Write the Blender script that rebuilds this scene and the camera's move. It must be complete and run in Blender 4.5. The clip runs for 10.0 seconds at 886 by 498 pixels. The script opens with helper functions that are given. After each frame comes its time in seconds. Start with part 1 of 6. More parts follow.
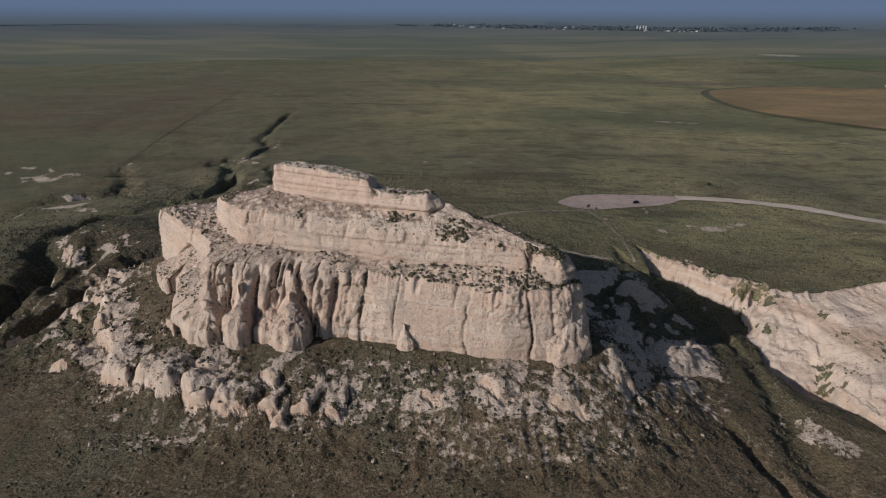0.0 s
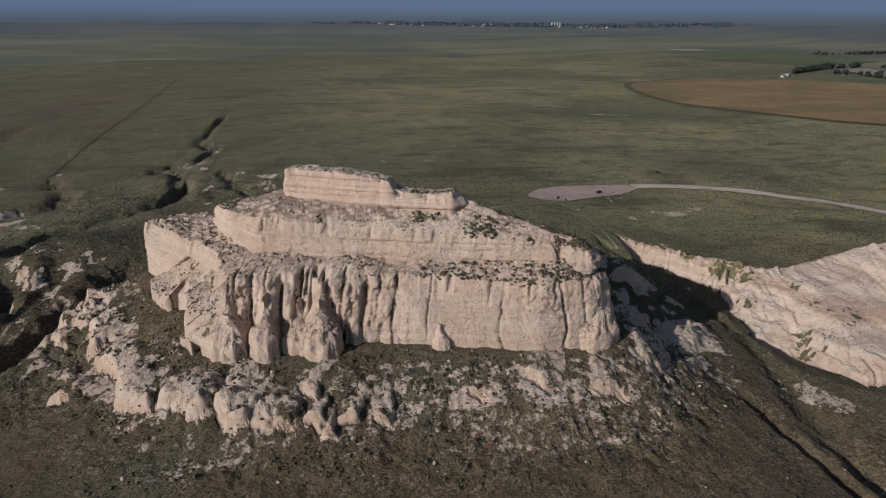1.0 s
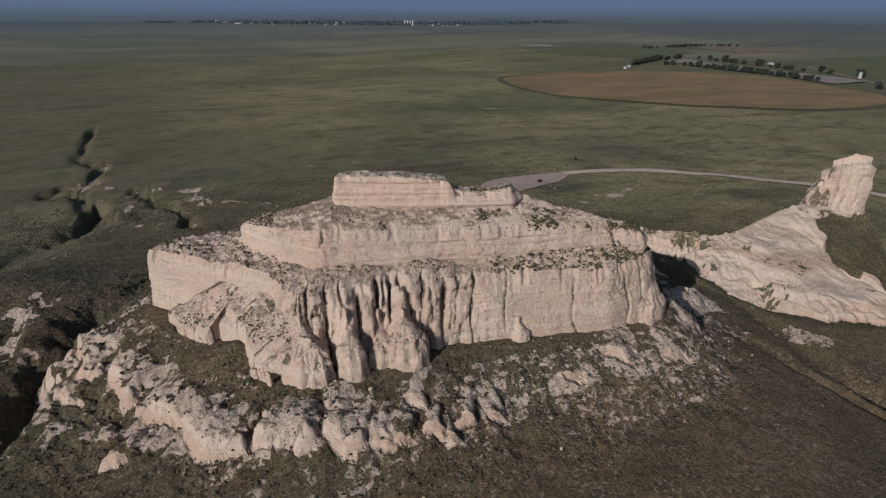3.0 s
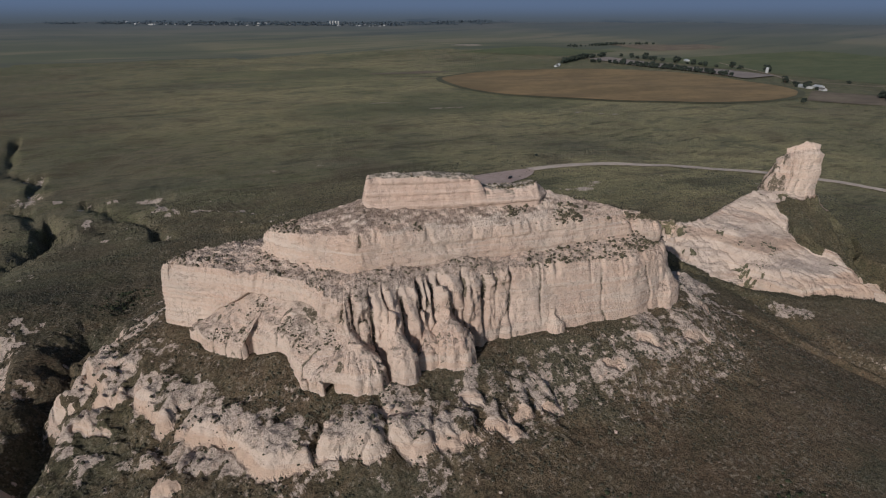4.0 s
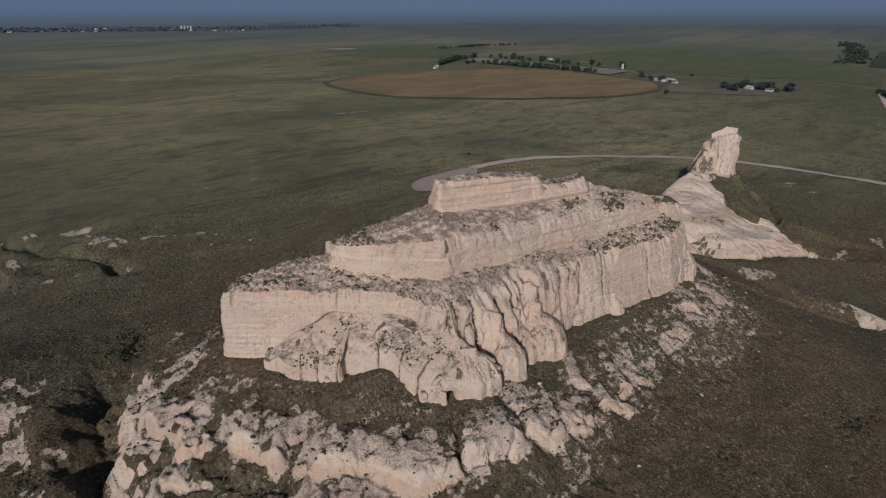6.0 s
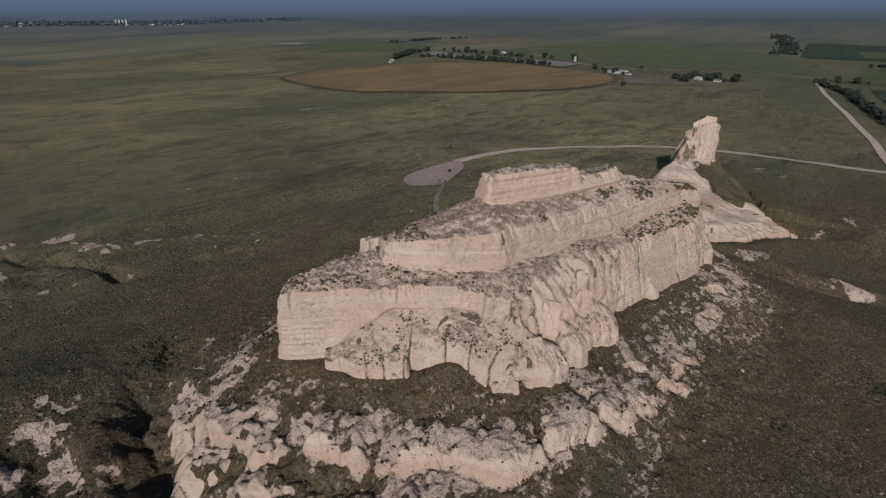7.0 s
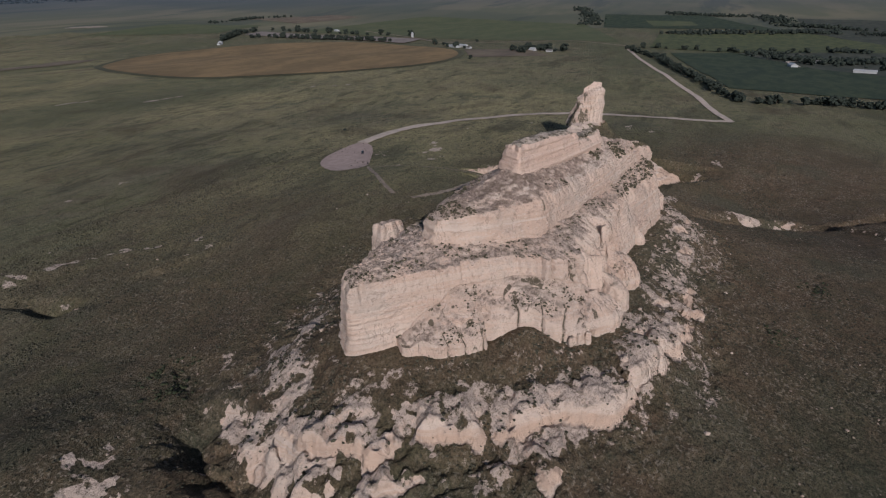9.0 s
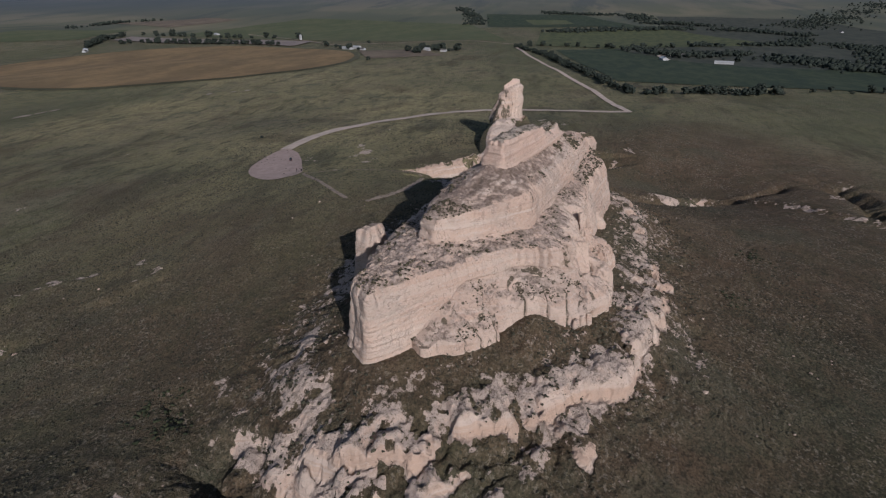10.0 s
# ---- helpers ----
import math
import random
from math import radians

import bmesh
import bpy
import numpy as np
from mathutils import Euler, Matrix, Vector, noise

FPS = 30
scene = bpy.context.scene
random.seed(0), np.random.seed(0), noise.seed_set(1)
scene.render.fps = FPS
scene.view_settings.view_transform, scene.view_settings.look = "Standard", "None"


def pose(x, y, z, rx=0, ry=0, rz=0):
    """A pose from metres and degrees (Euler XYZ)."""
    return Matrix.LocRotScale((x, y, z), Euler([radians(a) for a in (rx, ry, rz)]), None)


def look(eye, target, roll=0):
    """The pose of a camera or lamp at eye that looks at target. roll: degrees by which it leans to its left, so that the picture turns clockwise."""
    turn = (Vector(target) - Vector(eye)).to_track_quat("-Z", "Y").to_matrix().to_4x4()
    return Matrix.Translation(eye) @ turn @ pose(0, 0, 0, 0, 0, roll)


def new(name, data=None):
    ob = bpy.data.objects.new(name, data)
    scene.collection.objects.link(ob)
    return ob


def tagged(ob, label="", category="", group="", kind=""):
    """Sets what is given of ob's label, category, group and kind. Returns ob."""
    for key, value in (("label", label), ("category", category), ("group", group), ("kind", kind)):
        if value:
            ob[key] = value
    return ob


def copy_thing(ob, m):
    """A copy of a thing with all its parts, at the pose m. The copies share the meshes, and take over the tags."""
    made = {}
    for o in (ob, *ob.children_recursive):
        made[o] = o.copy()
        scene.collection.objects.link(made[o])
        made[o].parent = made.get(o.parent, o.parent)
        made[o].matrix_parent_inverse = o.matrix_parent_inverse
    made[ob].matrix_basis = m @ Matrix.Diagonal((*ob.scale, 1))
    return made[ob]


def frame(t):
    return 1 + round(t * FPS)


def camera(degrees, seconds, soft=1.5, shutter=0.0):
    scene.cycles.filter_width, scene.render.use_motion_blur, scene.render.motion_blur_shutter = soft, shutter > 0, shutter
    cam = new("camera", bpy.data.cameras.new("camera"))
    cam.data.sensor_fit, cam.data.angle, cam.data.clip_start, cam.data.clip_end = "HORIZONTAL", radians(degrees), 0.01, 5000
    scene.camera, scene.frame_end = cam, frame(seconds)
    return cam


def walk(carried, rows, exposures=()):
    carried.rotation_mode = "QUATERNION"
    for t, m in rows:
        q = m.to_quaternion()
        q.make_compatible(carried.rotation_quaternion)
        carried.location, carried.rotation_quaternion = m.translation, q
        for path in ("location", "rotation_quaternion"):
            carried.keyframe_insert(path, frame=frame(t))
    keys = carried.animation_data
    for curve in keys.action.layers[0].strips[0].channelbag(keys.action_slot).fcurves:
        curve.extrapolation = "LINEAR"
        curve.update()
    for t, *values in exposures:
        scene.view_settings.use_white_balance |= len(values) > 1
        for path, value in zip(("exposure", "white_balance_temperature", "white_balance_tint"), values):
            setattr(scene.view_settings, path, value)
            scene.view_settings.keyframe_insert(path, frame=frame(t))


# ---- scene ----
cam = camera(78.1, 10.0, soft=1.2)
PATH = [
    (0, (-2.146, 1.483, 159.65), (-2.144, 3.322, 158.865), 0.3),
    (0.5, (-17.984, 2.168, 159.68), (-17.853, 4.001, 158.89), 0.2),
    (1, (-33.716, 3.61, 159.708), (-33.453, 5.427, 158.916), 0.2),
    (1.5, (-49.3, 6.002, 159.754), (-48.916, 7.798, 158.961), 0.2),
    (2, (-64.656, 9.449, 159.815), (-64.158, 11.216, 159.021), 0.1),
    (2.5, (-79.7, 14.125, 159.838), (-79.09, 15.856, 159.043), 0.1),
    (4, (-123.411, 33.204, 159.653), (-122.475, 34.783, 158.858), 0.1),
    (4.5, (-136.872, 41.132, 159.615), (-135.839, 42.65, 158.822), -0.1),
    (5, (-149.61, 49.901, 159.645), (-148.485, 51.35, 158.849), -0.1),
    (5.5, (-161.756, 59.519, 159.677), (-160.543, 60.895, 158.88), -0.2),
    (7, (-195.359, 91.742, 159.951), (-193.96, 92.923, 159.146), -0.2),
    (7.5, (-205.533, 103.639, 159.991), (-204.094, 104.732, 159.133), -0.3),
    (8, (-214.901, 116.167, 160.02), (-213.407, 117.175, 159.152), -0.5),
    (8.5, (-223.175, 129.285, 160.059), (-221.597, 130.151, 159.188), -0.5),
    (9, (-230.138, 143.203, 160.121), (-228.476, 143.892, 159.247), -0.6),
    (9.5, (-235.677, 157.772, 160.196), (-233.952, 158.281, 159.321), -0.6),
    (10, (-240.367, 172.607, 160.283), (-238.601, 172.946, 159.409), -0.6),
]
EXPOSURES = [(0.0, 0.04, 6220, 9), (2.5, -0.02, 6180, 10), (5.5, -0.14, 6120, 10), (7.5, -0.16, 6080, 12), (10.0, -0.10, 5940, 15)]
walk(cam, [(t, look(eye, target, roll)) for t, eye, target, roll in PATH], EXPOSURES)

# ---- daylight ----
SUN_FROM = Vector((-0.866, -0.5, 0.0)).normalized()
SUN_HIGH = radians(26)
world = bpy.data.worlds.new("sky")
scene.world = world
world.use_nodes = True
sky = world.node_tree.nodes.new("ShaderNodeTexSky")
sky.sky_type = "NISHITA"
sky.sun_disc = False
sky.sun_elevation = SUN_HIGH
sky.sun_rotation = math.atan2(SUN_FROM.x, SUN_FROM.y)
world.node_tree.links.new(sky.outputs[0], world.node_tree.nodes["Background"].inputs[0])
world.node_tree.nodes["Background"].inputs[1].default_value = 0.062
sun_data = bpy.data.lights.new("sun", "SUN")
sun_data.energy, sun_data.angle, sun_data.color = 3.62, radians(0.5), (1.0, 0.94, 0.87)
sun = new("sun", sun_data)
sun.matrix_world = look(SUN_FROM * math.cos(SUN_HIGH) * 900 + Vector((0, 0, math.sin(SUN_HIGH) * 900)), (0, 0, 0))

# ---- noise ----
def table2(seed):
    return np.random.RandomState(seed).rand(256, 256)


def table3(seed):
    return np.random.RandomState(seed).rand(64, 64, 64)


TABLES = {}


def vnoise(x, y, seed=0):
    """Smooth value noise, 0 to 1."""
    if seed not in TABLES:
        TABLES[seed] = table2(seed)
    tab = TABLES[seed]
    xi, yi = np.floor(x).astype(int), np.floor(y).astype(int)
    fx, fy = x - xi, y - yi
    fx, fy = fx * fx * (3 - 2 * fx), fy * fy * (3 - 2 * fy)
    a, b = tab[xi & 255, yi & 255], tab[(xi + 1) & 255, yi & 255]
    c, d = tab[xi & 255, (yi + 1) & 255], tab[(xi + 1) & 255, (yi + 1) & 255]
    return (a + (b - a) * fx) * (1 - fy) + (c + (d - c) * fx) * fy


def fbm(x, y, size, octaves=4, seed=0, gain=0.5):
    """Fractal noise about 0, roughly -1 to 1."""
    out, amp, total = 0.0, 1.0, 0.0
    for k in range(octaves):
        f = 2.03 ** k / size
        out = out + amp * (2 * vnoise(x * f + 17.3 * k, y * f - 9.1 * k, seed + k) - 1)
        total += amp
        amp *= gain
    return out / total * 1.6


def vnoise3(p, seed=0):
    key = ("v", seed)
    if key not in TABLES:
        TABLES[key] = table3(seed)
    tab = TABLES[key]
    i = np.floor(p).astype(int)
    f = p - i
    f = f * f * (3 - 2 * f)
    out = 0.0
    for dx in (0, 1):
        for dy in (0, 1):
            for dz in (0, 1):
                w = np.abs(1 - dx - f[..., 0]) * np.abs(1 - dy - f[..., 1]) * np.abs(1 - dz - f[..., 2])
                out = out + w * tab[(i[..., 0] + dx) & 63, (i[..., 1] + dy) & 63, (i[..., 2] + dz) & 63]
    return out


def fbm3(p, size, octaves=4, seed=0, gain=0.5):
    out, amp, total = 0.0, 1.0, 0.0
    for k in range(octaves):
        out = out + amp * (2 * vnoise3(p * (2.03 ** k / size) + 11.7 * k, seed + k) - 1)
        total += amp
        amp *= gain
    return out / total * 1.6


def ramp(x, a, b):
    t = np.clip((x - a) / (b - a), 0, 1)
    return t * t * (3 - 2 * t)


def bump(x, y, cx, cy, sx, sy):
    return np.exp(-(((x - cx) / sx) ** 2 + ((y - cy) / sy) ** 2))


# ---- plan curves ----
def along(x, y, line):
    """Distance to a polyline, the length along it, and the side (left positive)."""
    pts = np.array(line, float)[:, :2]
    best = np.full(x.shape, 1e9)
    run, side, start = np.zeros(x.shape), np.zeros(x.shape), 0.0
    for a, b in zip(pts[:-1], pts[1:]):
        ab = b - a
        size = np.hypot(*ab)
        t = np.clip(((x - a[0]) * ab[0] + (y - a[1]) * ab[1]) / size ** 2, 0, 1)
        dx, dy = x - a[0] - t * ab[0], y - a[1] - t * ab[1]
        d = np.hypot(dx, dy)
        near = d < best
        best = np.where(near, d, best)
        run = np.where(near, start + t * size, run)
        side = np.where(near, np.sign(ab[0] * dy - ab[1] * dx), side)
        start += size
    return best, run, side


def inside(x, y, ring):
    pts = np.array(ring, float)[:, :2]
    odd = np.zeros(x.shape, bool)
    for (ax, ay), (bx, by) in zip(pts, np.roll(pts, -1, 0)):
        if ay == by:
            continue
        odd ^= ((ay > y) != (by > y)) & (x < (bx - ax) * (y - ay) / (by - ay) + ax)
    return odd


# ---- the rock's plan: rim x, y, height ----
RIM_LOW = [(-121, 217, 85), (-102, 198, 86), (-86, 181, 85.4), (-80, 163, 83.5), (-66, 161, 85), (-45, 158, 85), (-30, 156, 85),
           (-17, 153.5, 85), (0, 149, 84), (16.7, 143.6, 83.3), (36, 146, 85), (41, 152, 84), (38, 163, 84), (22, 180, 84), (-5, 200, 84),
           (-35, 213, 84), (-60, 219, 84), (-92, 223, 86), (-113, 224, 85)]
FOOT_LOW = [65, 62, 65, 64, 64, 64.5, 66, 66, 63, 61.5, 62, 61, 60, 60, 61, 62, 62, 62, 63]
SPREAD_LOW = [2, 2.5, 3.5, 5, 6.5, 5.5, 4.5, 5.5, 5.5, 5, 4, 5, 7, 8, 8, 8, 7, 4, 2]
KNEE_LOW = [1, 1, 1, 1, 1, 1, 1, 1, 1, 1, 1, 1, 1, 1, 1, 1, 1, 1, 1]
FLUTE_LOW = [0.2, 0.2, 0.3, 1.7, 2.5, 2.5, 1.1, 0.2, 0.15, 0.22, 0.6, 1.0, 1.6, 1.8, 1.8, 1.8, 1.4, 0.9, 0.4]
JOINTS_LOW = [-79.5, -76.3, -70.7, -66.2, -62, -56, -52, -49.3, -42.8, -36.2, -32, -26.9, -16, 6, 24]  # joints of the fluted front, by x
AXIS_LOW = [(-104, 214, 86.4), (-76, 200, 89), (-40, 185, 92), (0, 168, 91), (27, 155, 90)]
BUTTRESSES = [  # base ring, crest, lip, cell of the gullies, depth of the gullies
    ([(-117, 203), (-114.5, 194), (-110, 186), (-105, 181), (-101.5, 183), (-98, 177.5), (-95.5, 172), (-94, 165.5), (-92, 159), (-87.5, 153), (-82, 148.5), (-77, 148), (-72, 152),
      (-71, 162), (-74, 176), (-86, 192), (-100, 205), (-110, 208)], [(-110.5, 207.5, 67.5), (-103, 200.8, 75.2), (-96.2, 195.6, 79.8), (-89.8, 187.2, 79.3), (-82.8, 176.8, 80.2), (-79.2, 167, 79.8), (-78.3, 160, 76.8)], 5.0, 4.6, 0.75),
    ([(-84, 150), (-79, 146.5), (-75, 146), (-72, 149), (-72, 157), (-78, 160), (-84, 156)], [(-79, 158, 75), (-76, 154, 73)], 5.0, 3.5, 0.6),
    ([(-71.5, 148.5), (-69, 146), (-65.5, 145.6), (-62.5, 148), (-61.5, 154), (-64, 160), (-70, 160)], [(-66, 161, 82), (-66.5, 154, 75)], 5.0, 4.0, 0.5),
    ([(-62.5, 150), (-58.5, 147.5), (-55, 148), (-52.5, 152), (-53.5, 159), (-60, 160)], [(-56, 161, 80), (-57, 155, 73)], 3.6, 3.0, 0.5),
    ([(-57.5, 147.5), (-54, 145), (-49, 144), (-45, 145), (-42.6, 148.5), (-43.5, 155), (-49, 158), (-55.5, 155)], [(-50.5, 157, 79), (-50, 152.5, 75.5)], 5.2, 2.0, 0.6),
    ([(-54, 158), (-53, 154.5), (-49.5, 153), (-46.5, 155), (-47, 160)], [(-51, 158.5, 85), (-49, 156.5, 83.6)], 6.5, 3.0, 0.3),
    ([(-17, 146.5), (-15.5, 144), (-13, 143.2), (-10.5, 144.5), (-11, 149), (-16, 150)], [(-14, 149, 71.5), (-13.5, 147, 69)], 1.0, 2.0, 0.5),
    ([(28, 141.5), (33, 138.8), (40, 139.8), (44, 144), (45, 152), (36, 152), (30, 147)], [(37, 149, 77), (37, 146, 74)], 4.0, 4.0, 0.6),
]
CLEFTS = [(-101.5, 183, 1.3, 1.3, 9), (-102.6, 182, 0.6, 0.3, 10), (-106, 181.8, 0.8, 0.3, 9), (-109.8, 186, 0.7, 0.28, 8), (-112.5, 190.5, 0.6, 0.3, 7), (-96.6, 174.5, 0.8, 0.35, 8), (-94.6, 168, 0.7, 0.3, 9), (-93, 162, 0.6, 0.4, 10), (-88.6, 154.5, 5.0, 1.25, 3.6)]
RIM_MID = [(-90, 203.5, 94.2), (-80.5, 189.5, 96.4), (-70.5, 176.2, 98.3), (-68.8, 175.4, 98.3), (-50, 170.5, 96.8), (-20, 163, 95.8), (5, 157.5, 94.8), (23.5, 153.3, 93.6),
           (25.5, 155, 92), (27.5, 152, 93.4), (33, 149.3, 93.2), (36.5, 153, 92.3), (34, 159, 93), (15, 171, 96.5), (-10, 184, 98), (-40, 198, 97.5),
           (-57, 205, 97), (-73, 208.5, 95.5), (-86, 209.5, 94)]
AXIS_MID = [(-73, 200, 99), (-59, 190, 105), (-30, 180, 105), (-4, 172, 104), (29, 154, 94.5)]
RIM_TOP = [(-60.5, 186.5, 112.5), (-43, 179.4, 112.1), (-26.5, 173.2, 110.4), (-24.8, 172.7, 106.7), (-15, 170, 106.3), (-7.5, 167.6, 108.1), (-3, 170.5, 106.1),
           (-4.5, 175.5, 105.6), (-13, 178, 106.1), (-23.5, 179.8, 106.9), (-25, 180.5, 110.1), (-41, 186, 112.1), (-57.5, 192.5, 112.1)]
AXIS_TOP = [(-57, 189, 112.9), (-41, 183, 112.5), (-26.5, 177.2, 110.6), (-24.5, 176.5, 107.1), (-14, 174, 106.7), (-7, 172, 107.7)]
RIM_SPIRE = [(219.5, 210, 79), (221.5, 205, 82.5), (226.5, 199, 85.5), (231.5, 195, 86.3), (237, 193.3, 85), (240, 196.5, 83.5), (238.5, 201.5, 83), (232.5, 206.5, 84), (227.5, 210, 83), (223, 212, 80)]
AXIS_SPIRE = [(223, 209, 84), (229.5, 202.5, 88), (236.5, 197, 87.3)]
FOOTPRINT = [(-123, 215), (-114, 198), (-98, 173), (-82, 150), (-62, 147), (-45, 146), (-28, 148), (10, 139), (39, 143), (46, 152),
             (44, 168), (28, 188), (0, 208), (-34, 221), (-62, 226), (-92, 227), (-115, 226)]
BENCH = [(-150, 246), (-147, 222), (-143, 200), (-131, 180), (-109, 149), (-88, 138), (-71, 130.5), (-46, 125.5), (-31, 125), (-5, 128), (16, 125), (42, 131), (66, 142), (72, 156)]
RAVINES = [  # line, depth, half width
    ([(-138, 272), (-149, 258), (-156, 241), (-160, 222), (-165, 203), (-176, 178), (-192, 148), (-225, 105)], 10, 9),
    ([(-188, 280), (-184, 268), (-183, 252), (-186, 232), (-184, 205)], 8, 7),
    ([(-206, 330), (-217, 305), (-214, 275), (-200, 238), (-188, 205), (-180, 178)], 13, 10),
    ([(-206, 372), (-185, 376), (-176, 403), (-174, 433), (-188, 470), (-215, 500), (-191, 528), (-194, 600), (-215, 650), (-224, 790)], 7, 7),
    ([(-208, 366), (-188, 362), (-177, 380), (-174, 408), (-176, 434)], 8, 8),
    ([(-108, 344), (-114.5, 360), (-117, 381), (-127, 412), (-137, 434), (-152, 462)], 5, 5),
    ([(-312, 500), (-288, 466), (-272, 446), (-255, 422), (-261, 413), (-270, 398)], 7, 6),
    ([(-240, 395), (-253, 410), (-262, 398), (-290, 380), (-330, 350)], 10, 9),
    ([(-420, 660), (-459, 721), (-445, 823), (-400, 900)], 5, 8),
    ([(92, 252), (106, 225), (116, 196), (117, 178), (112, 150), (112, 128), (117, 100), (124, 60), (150, 10)], 6.5, 6.5),
    ([(84, 146), (92, 132), (98, 112), (104, 90)], 4, 3),
    ([(160, -18), (140, -22), (118, -22), (95, -24), (70, -38), (40, -60)], 12, 8),
]
SCARPS = [  # line, height, how far it reaches back
    ([(128, 110), (124, 90), (131, 66), (129, 42), (112, 25), (90, 7), (66, -12), (30, -30)], 2.2, 11),
    ([(-44, 330), (-50, 345), (-57, 364), (-70, 381), (-91, 399), (-108, 417), (-116, 452), (-146, 472), (-190, 490)], 1.3, 9),
    ([(-45, 340), (-62, 333), (-78, 345)], 2.0, 8),
]
RIDGE = [(100, 270, 47), (112, 258, 46), (124, 245, 45.5), (136, 233, 45.5), (150, 217, 46.5), (165, 214, 48), (181, 216, 50), (193, 216.5, 52.3), (200, 215, 55.8), (210, 211, 59.5), (222, 205, 60),
         (236, 194, 57), (243, 188, 48), (256, 182, 38)]
FAN = [(92, 268), (106, 252), (120, 238), (130, 224), (131, 208), (126, 194), (121, 178), (124, 164), (134, 154.5), (147, 147), (165, 139), (180, 128), (191, 117), (200, 111), (205, 124), (209, 142), (215, 155),
       (226, 159), (238, 166), (247, 178), (245, 191), (236, 199), (215, 215), (196, 220), (165, 219), (150, 222), (136, 238), (112, 268)]
MOUND = [(197, 191), (191, 183), (182, 174), (184, 163), (190, 152), (203, 146), (212, 138), (214, 122), (264, 122), (264, 183), (241, 187), (228, 193), (212, 198), (203, 197)]  # grass against the spire's foot
NOSES = [  # toe of each smooth head of the hard bed low on the slope, and its height
    ([(-150, 252), (-155, 243), (-156, 236), (-152, 231)], 3.6), ([(-146, 228), (-149.5, 219), (-148.5, 211), (-145, 204), (-147, 199)], 4.2), ([(-146.5, 198), (-142, 194.5), (-139, 196)], 3.6),
    ([(-136.5, 190), (-133, 185), (-131.2, 176), (-127.5, 174.5)], 4.8), ([(-127.5, 172.5), (-128, 169.5), (-125, 167)], 2.8),
    ([(-124, 167.5), (-119, 163), (-114.5, 157), (-111.5, 150), (-110, 145), (-106, 142.2), (-99, 139.5)], 4.8), ([(-96.5, 140), (-92.5, 136.5), (-86.5, 133.5), (-82, 132)], 4.4),
    ([(-79, 134), (-77, 130), (-73, 128), (-69.5, 128.5)], 3.8), ([(-68.5, 128), (-64, 126)], 2.6), ([(-62.5, 126), (-57, 124.5)], 3.0), ([(-54, 126.5), (-50, 124)], 3.0), ([(-49, 122), (-46, 121.5)], 2.6),
    ([(-44, 126), (-39, 124)], 3.2), ([(-36.5, 125), (-30.5, 123)], 2.0), ([(-133.5, 160), (-134.5, 156), (-130, 154)], 2.4), ([(-160, 214), (-157, 208), (-153, 204)], 2.6), ([(-152, 194), (-148, 188), (-143, 184)], 2.4),
    ([(-78, 141), (-73, 137.5), (-70, 138)], 1.8), ([(-56, 136), (-51, 133)], 1.8), ([(-8, 129), (-2, 126)], 1.6), ([(9, 131), (15, 126), (20, 127)], 1.8), ([(28, 127), (37, 125)], 1.6), ([(50, 137), (58, 138)], 2.0),
]

def columns(s, cell, seed, given=None):
    """Uneven upright columns along a wall: the nearness to a joint, the roundness between joints, and each one's own number."""
    rng = np.random.RandomState(seed)
    n = int(s.max() / cell) + 4
    joints = np.sort((np.arange(-2, n) + rng.uniform(-0.36, 0.36, n + 2)) * cell)
    if given is not None and len(given):
        joints = np.sort(np.concatenate([joints[(joints < given.min() - 2) | (joints > given.max() + 2)], given]))
    k = np.clip(np.searchsorted(joints, s) - 1, 0, len(joints) - 2)
    a, b = joints[k], joints[k + 1]
    f = (s - a) / (b - a)
    d = np.minimum(s - a, b - s)
    return d, np.sin(np.pi * np.clip(f, 0, 1)), rng.rand(len(joints) + 1)[k]


